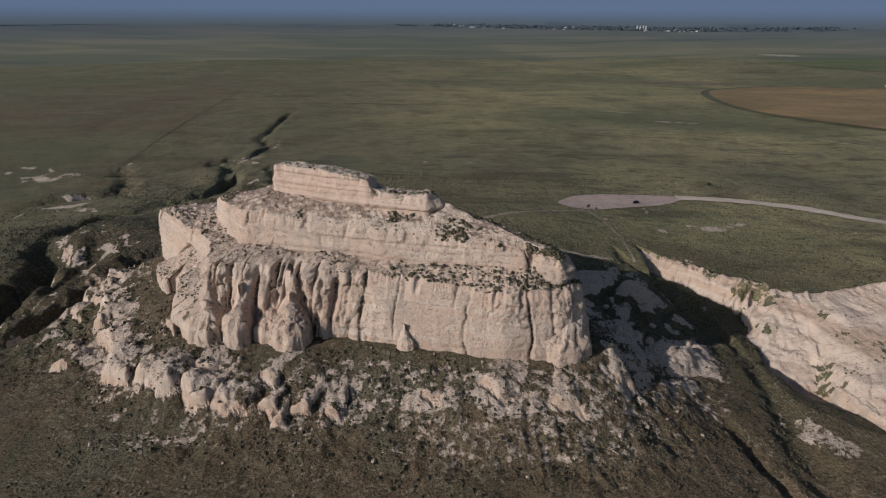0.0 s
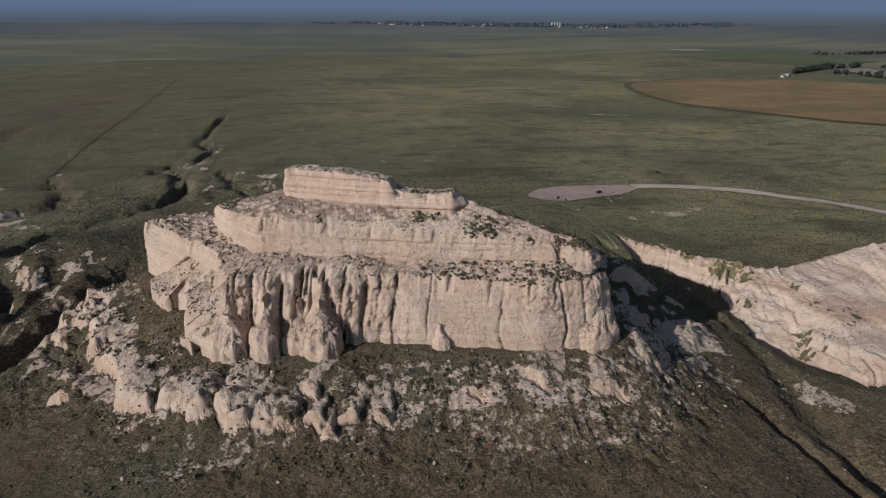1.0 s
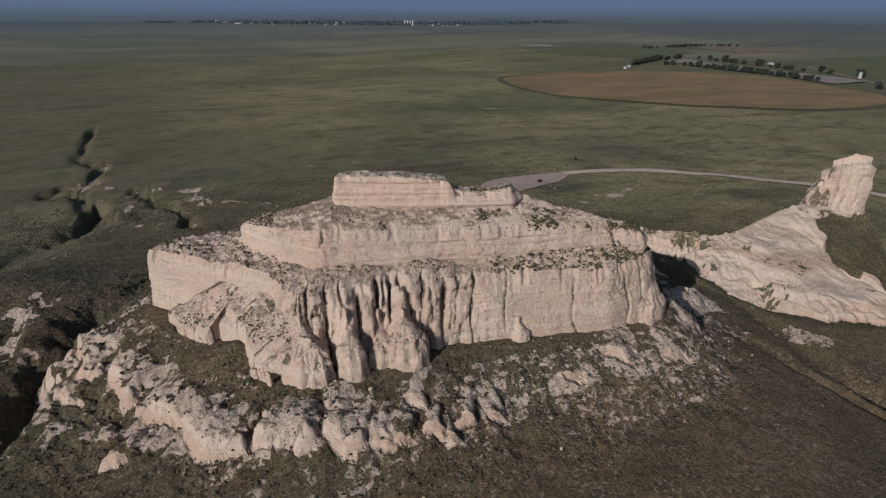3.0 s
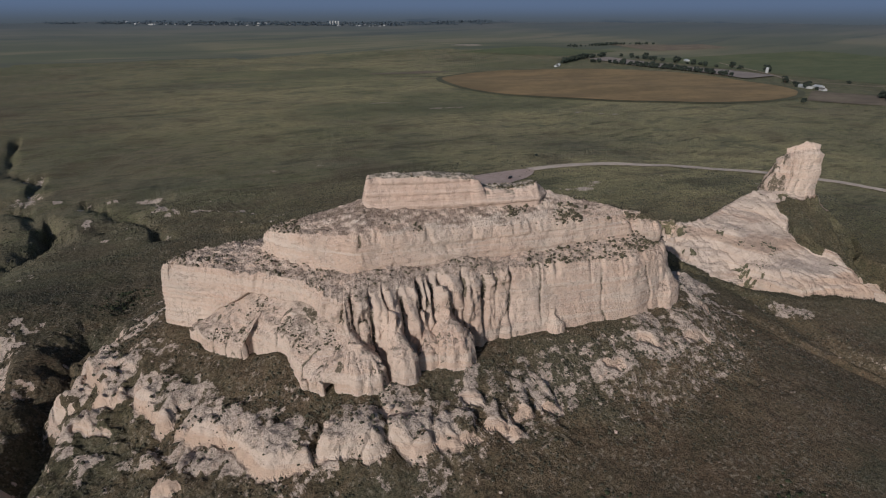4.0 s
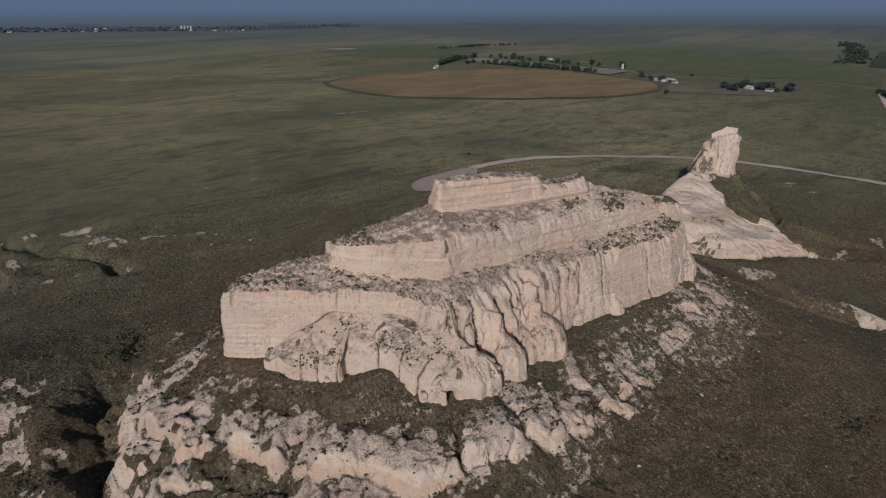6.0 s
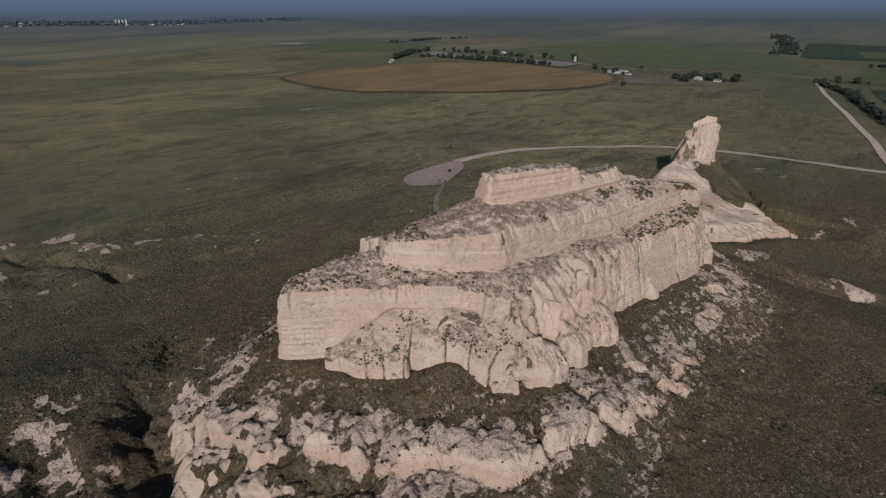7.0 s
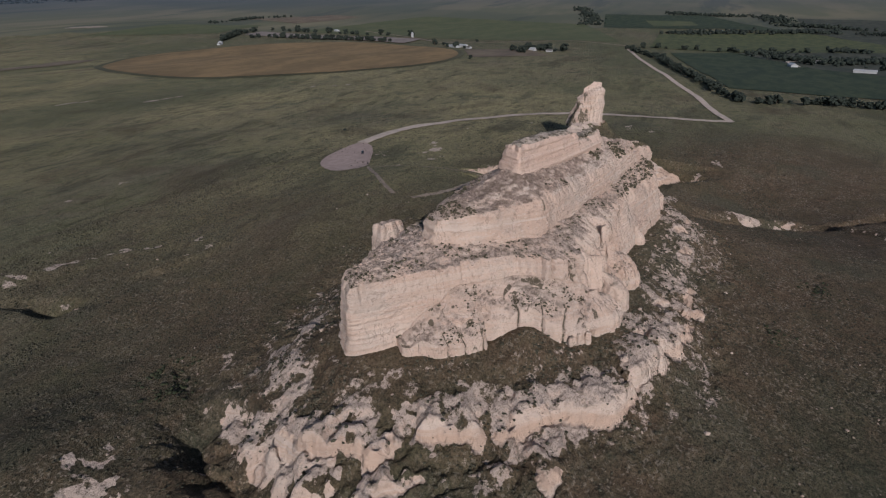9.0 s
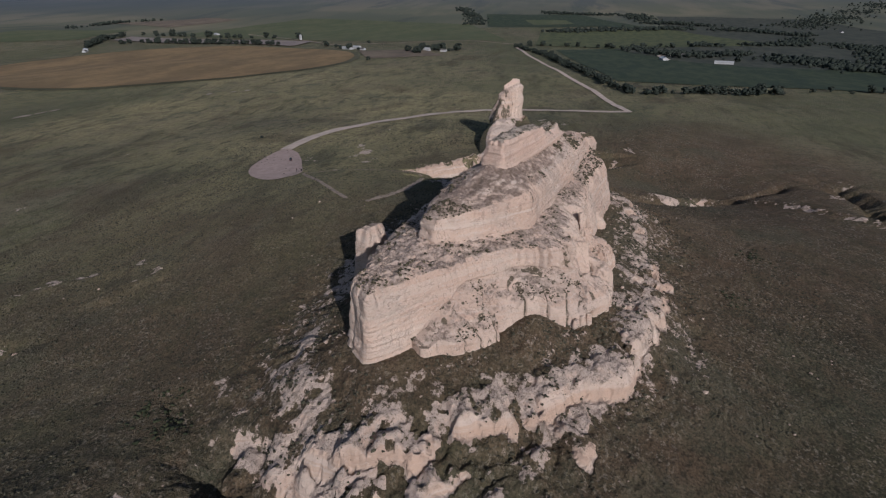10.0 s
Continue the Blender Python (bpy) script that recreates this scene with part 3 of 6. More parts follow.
def rock_color(m):
    """Pale clay and sandstone with thin beds, stains and pits."""
    big = m.noise(26, 3)
    beds = m.noise(1.0, 4, (0.045, 0.045, 0.6), 0.65)
    grain = m.noise(1.5, 6, rough=0.75)
    pits = m.cells(1.9)
    c = m.mix(m.step(big, 0.38, 0.64), (0.560, 0.405, 0.315), (0.640, 0.492, 0.395))
    c = m.mix(m.step(m.noise(1.0, 3, (0.01, 0.01, 0.24), 0.6, 55.0), 0.50, 0.58, (0, 0.5)), c, (0.635, 0.522, 0.435))
    c = m.mix(m.step(beds, 0.52, 0.75, (0, 0.45)), c, (0.50, 0.335, 0.265))
    c = m.mix(m.step(beds, 0.44, 0.30, (0, 0.4)), c, (0.61, 0.525, 0.45))
    c = m.mix(m.step(grain, 0.46, 0.28, (0, 0.45)), c, (0.22, 0.175, 0.145))
    c = m.mix(m.step(m.noise(15, 5, rough=0.7, shift=2.0), 0.50, 0.66, (0, 0.38)), c, (0.44, 0.375, 0.32))
    c = m.mix(m.step(m.noise(7, 4, (1, 1, 0.25), 0.6, 4.0), 0.56, 0.74, (0, 0.25)), c, (0.40, 0.355, 0.31))
    c = m.mix(m.step(m.noise(0.6, 3, rough=0.6, shift=14.0), 0.57, 0.67, (0, 0.22)), c, (0.28, 0.22, 0.18))
    c = m.mix(m.step(m.noise(2.6, 3, (1, 1, 0.8), 0.75, 17.0), 0.62, 0.69, (0, 0.4)), c, (0.22, 0.18, 0.145))
    thin = m.noise(1.0, 3, (0.02, 0.02, 1.5), 0.55, 19.0)
    c = m.mix(m.math("MULTIPLY", m.step(thin, 0.56, 0.66, (0, 0.5)), m.step(m.noise(18, 2, (1, 1, 2), 0.5, 20.0), 0.45, 0.6)), c, (0.42, 0.30, 0.235))
    c = m.mix(m.step(m.noise(1.1, 3, (1, 1, 1.6), 0.6, 21.0), 0.44, 0.34, (0, 0.45)), c, (0.639, 0.536, 0.461))
    for size, stretch, shift, thin, much in ((9.0, (1, 1, 0.22), 31.0, 0.007, 0.4), (11.0, (0.4, 0.4, 1.6), 35.0, 0.008, 0.35), (3.2, (1, 1, 0.6), 39.0, 0.012, 0.15)):
        n = m.noise(size, 5, stretch, 0.6, shift)
        off = m.math("ABSOLUTE", m.math("SUBTRACT", n, 0.5))
        c = m.mix(m.math("MULTIPLY", m.step(off, thin, thin * 0.3, (0, much)), m.step(m.noise(9, 2, shift=shift + 2), 0.46, 0.58)), c, (0.13, 0.10, 0.08))
    level = m.math("ADD", m.part_of(m.place, 2), m.math("MULTIPLY", m.noise(34, 4, rough=0.6, shift=25.0), 5.0))
    seam = m.math("MULTIPLY", m.step(level, 94.6, 94.9), m.step(level, 95.5, 95.1))
    c = m.mix(m.math("MULTIPLY", seam, m.step(m.noise(9, 3, shift=27.0), 0.42, 0.56, (0, 0.35))), c, (0.66, 0.57, 0.50))
    return c, beds, grain, pits


rock = Nodes("pale_rock", 0.95)
rc, beds, grain, pits = rock_color(rock)
flat = rock.step(rock.math("ADD", rock.part_of(rock.normal, 2), rock.math("MULTIPLY", rock.math("SUBTRACT", rock.noise(5, 5), 0.5), 0.6)), 0.74, 0.94)
soil = rock.mix(rock.step(rock.noise(1.5, 5, rough=0.78), 0.40, 0.58), (0.25, 0.19, 0.15), (0.57, 0.445, 0.365))
soil = rock.mix(rock.step(rock.noise(9, 3, shift=7.0), 0.52, 0.66, (0, 0.45)), soil, (0.125, 0.105, 0.070))
# soil and scrub in the gullies, with crease shade put into the same colour
hollow = rock.math("MULTIPLY", rock.attribute("dirt_shade"), rock.step(rock.noise(1.1, 4, rough=0.7, shift=8.0), 0.30, 0.55))
rc = rock.mix(rock.step(rock.attribute("dirt_shade"), 0.0, 0.6, (0, 0.35)), rc, (0.30, 0.245, 0.205))
high = rock.step(rock.part_of(rock.place, 2), 95.0, 98.0, (0, 0.62))
soil = rock.mix(high, soil, (0.20, 0.140, 0.108))
rc = rock.mix(flat, rc, soil)
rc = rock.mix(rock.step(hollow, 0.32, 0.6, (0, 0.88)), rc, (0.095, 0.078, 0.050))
holes = rock.step(rock.cells(1.15), 0.30, 0.12)
holes = rock.math("MULTIPLY", holes, rock.math("ADD", rock.math("MULTIPLY", flat, 0.6), rock.step(rock.noise(8, 3, shift=61.0), 0.50, 0.62, (0, 0.8))))
rc = rock.mix(rock.math("MULTIPLY", holes, 0.3), rc, (0.13, 0.105, 0.08))
rock.color(rc).relief(rock.math("ADD", rock.math("ADD", rock.math("SUBTRACT", rock.math("MULTIPLY", grain, 2.2), rock.math("MULTIPLY", holes, 1.0)), rock.math("MULTIPLY", rock.noise(0.7, 4, rough=0.7), 0.8)), rock.math("MULTIPLY", beds, 0.5)), 0.9, 0.7)
ROCK = rock.mat

cap = Nodes("cap_sandstone", 0.95)
cc, beds, grain, pits = rock_color(cap)
line = cap.noise(1.0, 3, (0.03, 0.03, 1.3), 0.6, 3.0)
cc = cap.mix(0.42, cc, (0.40, 0.265, 0.208))
cc = cap.mix(cap.step(line, 0.56, 0.66, (0, 0.3)), cc, (0.36, 0.25, 0.185))
top = cap.step(cap.part_of(cap.normal, 2), 0.6, 0.9)
cc = cap.mix(top, cc, cap.mix(cap.step(cap.noise(1.8, 4), 0.42, 0.6), (0.16, 0.135, 0.10), (0.45, 0.37, 0.30)))
cap.color(cc).relief(cap.math("ADD", cap.math("ADD", grain, cap.math("MULTIPLY", cap.noise(0.7, 4, rough=0.7), 0.5)), cap.math("MULTIPLY", line, 0.5)), 0.6, 0.7)
CAP = cap.mat

earth = Nodes("prairie", 1.0)
rc, beds, grain, pits = rock_color(earth)
g1 = earth.noise(170, 5, rough=0.6)
g2 = earth.noise(23, 5, rough=0.65)
g3 = earth.noise(1.9, 5, rough=0.8)
tuft = earth.cells(2.1)
hill = earth.attribute("hill")
meadow = earth.mix(earth.step(g1, 0.40, 0.62), (0.146, 0.146, 0.082), (0.200, 0.176, 0.112))
meadow = earth.mix(earth.step(g2, 0.46, 0.64, (0, 0.8)), meadow, (0.116, 0.126, 0.058))
slope = earth.mix(earth.step(g1, 0.40, 0.60), (0.092, 0.064, 0.040), (0.130, 0.085, 0.051))
slope = earth.mix(earth.step(g2, 0.46, 0.66, (0, 0.7)), slope, (0.072, 0.065, 0.036))
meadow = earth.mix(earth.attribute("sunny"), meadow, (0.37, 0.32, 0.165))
streak = earth.noise(95, 6, (0.45, 1.5, 1), 0.7, 1.0)
meadow = earth.mix(earth.step(streak, 0.52, 0.66, (0, 0.75)), meadow, (0.084, 0.078, 0.046))
meadow = earth.mix(earth.step(streak, 0.47, 0.34, (0, 0.7)), meadow, (0.22, 0.185, 0.115))
worn = earth.noise(38, 6, (0.7, 1.6, 1), 0.72, 11.0)
meadow = earth.mix(earth.step(worn, 0.54, 0.64, (0, 0.6)), meadow, (0.075, 0.072, 0.042))
meadow = earth.mix(earth.step(worn, 0.42, 0.33, (0, 0.6)), meadow, (0.24, 0.195, 0.125))
m1 = earth.noise(7, 5, rough=0.7, shift=41.0)
m2 = earth.noise(3.4, 5, rough=0.75, shift=43.0)
slope = earth.mix(earth.step(m1, 0.51, 0.60, (0, 0.75)), slope, (0.165, 0.108, 0.066))
slope = earth.mix(earth.step(m1, 0.46, 0.37, (0, 0.7)), slope, (0.074, 0.060, 0.036))
slope = earth.mix(earth.step(m2, 0.55, 0.64, (0, 0.6)), slope, (0.203, 0.155, 0.104))
slope = earth.mix(earth.step(m2, 0.45, 0.37, (0, 0.6)), slope, (0.043, 0.038, 0.025))
wisp = earth.noise(15, 6, (0.55, 1.5, 1), 0.75, 47.0)
m0 = earth.noise(5.5, 4, (0.8, 1.2, 1), 0.7, 51.0)
slope = earth.mix(earth.math("MULTIPLY", earth.attribute("rust"), earth.step(m2, 0.42, 0.56, (0.15, 0.8))), slope, (0.205, 0.152, 0.094))
# slope darkened by that mask: brush tone and painted vignetting together
slope = earth.mix(earth.math("MULTIPLY", earth.attribute("thick"), earth.step(m2, 0.60, 0.48, (0.3, 0.9))), slope, (0.034, 0.029, 0.018))
slope = earth.mix(earth.step(earth.noise(12, 5, rough=0.7, shift=65.0), 0.50, 0.62, (0, 0.55)), slope, (0.135, 0.104, 0.060))
slope = earth.mix(earth.math("MULTIPLY", earth.step(earth.noise(1.2, 3, rough=0.6, shift=67.0), 0.54, 0.62, (0, 0.7)), earth.step(earth.noise(16, 3, shift=69.0), 0.40, 0.56)), slope, (0.31, 0.255, 0.195))
meadow = earth.mix(earth.step(wisp, 0.53, 0.64, (0, 0.7)), meadow, (0.225, 0.190, 0.122))
meadow = earth.mix(earth.step(wisp, 0.46, 0.36, (0, 0.7)), meadow, (0.060, 0.060, 0.036))
meadow = earth.mix(earth.step(m0, 0.54, 0.62, (0, 0.5)), meadow, (0.066, 0.064, 0.038))
grass = earth.mix(hill, meadow, slope)
g5 = earth.noise(64, 5, rough=0.62, shift=6.0)
grass = earth.mix(earth.step(g5, 0.52, 0.66, (0, 0.5)), grass, (0.108, 0.080, 0.048))
grass = earth.mix(earth.step(g5, 0.46, 0.34, (0, 0.55)), grass, (0.098, 0.100, 0.064))
grass = earth.mix(earth.step(g2, 0.42, 0.26, (0, 0.5)), grass, (0.140, 0.108, 0.072))
grass = earth.mix(earth.step(g3, 0.50, 0.70, (0, 0.6)), grass, (0.048, 0.044, 0.029))
grass = earth.mix(earth.step(g3, 0.42, 0.25, (0, 0.55)), grass, (0.155, 0.130, 0.095))
grass = earth.mix(earth.step(tuft, 0.30, 0.12, (0, 0.5)), grass, (0.034, 0.036, 0.024))
grass = earth.mix(earth.step(earth.noise(900, 3, (1, 1.6, 1), 0.6, 2.0), 0.50, 0.62, (0, 0.5)), grass, (0.105, 0.115, 0.058))
g4 = earth.noise(0.75, 3, rough=0.6, shift=3.0)
grass = earth.mix(earth.step(g4, 0.50, 0.64, (0, 0.6)), grass, (0.034, 0.030, 0.020))
grass = earth.mix(earth.step(g4, 0.46, 0.32, (0, 0.6)), grass, (0.175, 0.135, 0.092))
fine = earth.noise(3.0, 6, rough=0.75, shift=5.0)
rocky = earth.math("ADD", earth.attribute("bare"), earth.math("MULTIPLY", earth.math("SUBTRACT", fine, 0.5), 1.3))
rocky = earth.step(rocky, 0.45, 0.54)
lie = earth.step(earth.math("ADD", earth.part_of(earth.normal, 2), earth.math("MULTIPLY", earth.math("SUBTRACT", earth.noise(1.7, 4, rough=0.7), 0.5), 0.7)), 0.60, 0.74)
rubble = earth.mix(earth.step(earth.noise(0.9, 5, rough=0.8, shift=9.0), 0.36, 0.50), (0.25, 0.195, 0.155), (0.56, 0.445, 0.368))
rubble = earth.mix(earth.step(earth.noise(4.5, 4, rough=0.7, shift=12.0), 0.55, 0.65, (0, 0.6)), rubble, grass)
rc = earth.mix(earth.math("MULTIPLY", lie, earth.math("SUBTRACT", 1.0, earth.attribute("clay"))), rc, rubble)
smooth = earth.math("SUBTRACT", 1.0, earth.math("MULTIPLY", earth.attribute("clay"), 0.6))
strata = earth.noise(1.0, 4, (0.006, 0.006, 0.2), 0.65, 71.0)
silt = earth.mix(earth.step(strata, 0.44, 0.56), (0.440, 0.305, 0.222), (0.530, 0.425, 0.350))
silt = earth.mix(earth.step(earth.noise(5, 4, rough=0.7, shift=73.0), 0.48, 0.62, (0, 0.4)), silt, (0.350, 0.262, 0.200))
weeds = earth.math("MULTIPLY", earth.step(earth.noise(1.6, 4, rough=0.7, shift=75.0), 0.58, 0.66), earth.step(earth.noise(19, 3, shift=77.0), 0.47, 0.58))
silt = earth.mix(earth.math("MULTIPLY", weeds, 0.8), silt, (0.115, 0.098, 0.060))
rc = earth.mix(earth.math("MULTIPLY", earth.attribute("clay"), 0.72), rc, silt)
earth.color(earth.mix(rocky, grass, rc)).relief(earth.math("MULTIPLY", smooth, earth.math("ADD", earth.math("MULTIPLY", g3, 1.2), earth.math("ADD", earth.math("MULTIPLY", grain, 1.2), earth.math("ADD", earth.math("MULTIPLY", fine, 1.6), earth.math("MULTIPLY", worn, 4.0))))), 1.2, 0.85)
EARTH = earth.mat

far = Nodes("far_plain", 1.0)
f1 = far.noise(500, 4, (0.5, 1.6, 1), 0.6)
f2 = far.noise(1600, 3, (1, 1, 1), 0.5, 3.0)
fc = far.mix(far.step(f1, 0.42, 0.6), (0.128, 0.128, 0.080), (0.185, 0.164, 0.106))
fc = far.mix(far.step(f2, 0.50, 0.60, (0, 0.6)), fc, (0.085, 0.095, 0.070))
fc = far.mix(far.step(far.noise(700, 5, (0.35, 2.2, 1), 0.65, 9.0), 0.54, 0.62, (0, 0.6)), fc, (0.058, 0.070, 0.060))
# aerial haze put into the base colour, bluer with distance
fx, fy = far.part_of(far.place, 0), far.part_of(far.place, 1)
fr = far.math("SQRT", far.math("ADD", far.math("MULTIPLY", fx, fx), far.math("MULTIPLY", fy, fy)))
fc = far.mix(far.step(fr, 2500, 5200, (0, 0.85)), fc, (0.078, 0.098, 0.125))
far.color(fc)
FAR = far.mat


def plain(name, color, rough=0.8, spread=0.25, size=2.0, metal=0.0):
    m = Nodes(name, rough)
    n = m.noise(size, 4)
    dark = tuple(c * (1 - spread) for c in color)
    light = tuple(min(1.0, c * (1 + spread)) for c in color)
    m.color(m.mix(m.step(n, 0.35, 0.65), dark, light))
    m.bsdf.inputs["Metallic"].default_value = metal
    return m.mat


LOT_GRAVEL = plain("pinkish_lot_gravel", (0.375, 0.282, 0.245), 0.95, 0.10, 5.0)
GRAVEL = plain("pale_road_gravel", (0.50, 0.405, 0.335), 0.95, 0.12, 6.0)
TRACK = plain("worn_earth", (0.30, 0.235, 0.18), 0.95, 0.2, 3.0)


# ---- mesh helpers ----
def grid_faces(rows, cols, closed=False):
    i, j = np.meshgrid(np.arange(rows - 1), np.arange(cols if closed else cols - 1), indexing="ij")
    k = (j + 1) % cols
    return np.stack([i * cols + j, i * cols + k, (i + 1) * cols + k, (i + 1) * cols + j], -1).reshape(-1, 4)


def big_mesh(name, verts, quads, material, parent=None, smooth=True):
    """Mesh from arrays of corners and quads, quickly."""
    me = bpy.data.meshes.new(name)
    me.vertices.add(len(verts))
    me.vertices.foreach_set("co", np.ascontiguousarray(verts, np.float32).ravel())
    n = quads.shape[1]
    me.loops.add(quads.size)
    me.loops.foreach_set("vertex_index", np.ascontiguousarray(quads, np.int32).ravel())
    me.polygons.add(len(quads))
    me.polygons.foreach_set("loop_start", np.arange(0, quads.size, n, dtype=np.int32))
    if smooth:
        me.polygons.foreach_set("use_smooth", np.ones(len(quads), bool))
    me.update(calc_edges=True)
    me.validate()
    me.materials.append(material)
    ob = new(name, me)
    if parent:
        ob.parent = parent
    return ob


# ---- ground ----
VERTS = np.stack([XX, YY, ZZ], -1).reshape(-1, 3)
QUADS = grid_faces(len(GX), len(GY))
QUADS = QUADS[:, ::-1]
mid = VERTS[QUADS].mean(1)
away = np.hypot(mid[:, 0] + 30, mid[:, 1] - 180) > 2100


def sheet(name, quads, material):
    used, back = np.unique(quads, return_inverse=True)
    ob = big_mesh(name, VERTS[used], back.reshape(quads.shape), material)
    at = ob.data.attributes.new("bare", "FLOAT", "POINT")
    at.data.foreach_set("value", np.ascontiguousarray(BARE.ravel()[used], np.float32))
    at = ob.data.attributes.new("sunny", "FLOAT", "POINT")
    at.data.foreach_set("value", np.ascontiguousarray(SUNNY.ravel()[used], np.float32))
    at = ob.data.attributes.new("rust", "FLOAT", "POINT")
    at.data.foreach_set("value", np.ascontiguousarray(RUST.ravel()[used], np.float32))
    at = ob.data.attributes.new("thick", "FLOAT", "POINT")
    at.data.foreach_set("value", np.ascontiguousarray(BRUSH_VIGNETTE.ravel()[used], np.float32))
    at = ob.data.attributes.new("clay", "FLOAT", "POINT")
    at.data.foreach_set("value", np.ascontiguousarray(CLAY.ravel()[used], np.float32))
    at = ob.data.attributes.new("hill", "FLOAT", "POINT")
    at.data.foreach_set("value", np.ascontiguousarray(HILL.ravel()[used], np.float32))
    return ob


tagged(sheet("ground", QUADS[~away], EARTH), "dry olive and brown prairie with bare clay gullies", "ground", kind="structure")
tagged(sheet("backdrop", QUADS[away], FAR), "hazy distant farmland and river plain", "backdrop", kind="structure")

# horizon haze and low sky painted onto a glowing ring
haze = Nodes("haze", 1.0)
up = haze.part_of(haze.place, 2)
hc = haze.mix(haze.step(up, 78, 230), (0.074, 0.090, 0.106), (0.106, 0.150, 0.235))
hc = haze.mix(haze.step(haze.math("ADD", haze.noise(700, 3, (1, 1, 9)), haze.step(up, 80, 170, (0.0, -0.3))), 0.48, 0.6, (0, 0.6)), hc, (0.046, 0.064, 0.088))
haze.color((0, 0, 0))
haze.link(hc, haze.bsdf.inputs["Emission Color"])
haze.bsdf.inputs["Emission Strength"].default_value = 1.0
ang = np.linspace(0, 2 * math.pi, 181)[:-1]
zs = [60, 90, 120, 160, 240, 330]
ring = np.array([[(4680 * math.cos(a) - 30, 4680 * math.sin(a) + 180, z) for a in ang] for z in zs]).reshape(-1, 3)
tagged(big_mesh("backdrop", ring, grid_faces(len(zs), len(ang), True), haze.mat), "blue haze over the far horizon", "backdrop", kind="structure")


# ---- rock bodies ----
def resample(rim, extra, step, soft):
    """A closed rim walked in even steps, with other values along it."""
    pts = np.array(rim, float)
    cols = np.column_stack([pts] + [np.array(e, float) for e in extra])
    loop = np.vstack([cols, cols[:1]])
    runs = np.concatenate([[0], np.cumsum(np.hypot(*np.diff(loop[:, :2], axis=0).T))])
    n = int(runs[-1] / step)
    s = np.arange(n) * runs[-1] / n
    out = np.column_stack([np.interp(s, runs, loop[:, k]) for k in range(loop.shape[1])])
    w = max(1, int(soft / step))
    kernel = np.hanning(2 * w + 3)[1:-1]
    kernel /= kernel.sum()
    for k in range(out.shape[1]):
        pad = np.concatenate([out[-len(kernel):, k], out[:, k], out[:len(kernel), k]])
        out[:, k] = np.convolve(pad, kernel, "same")[len(kernel):-len(kernel)]
    return s, out


TOPS = {}


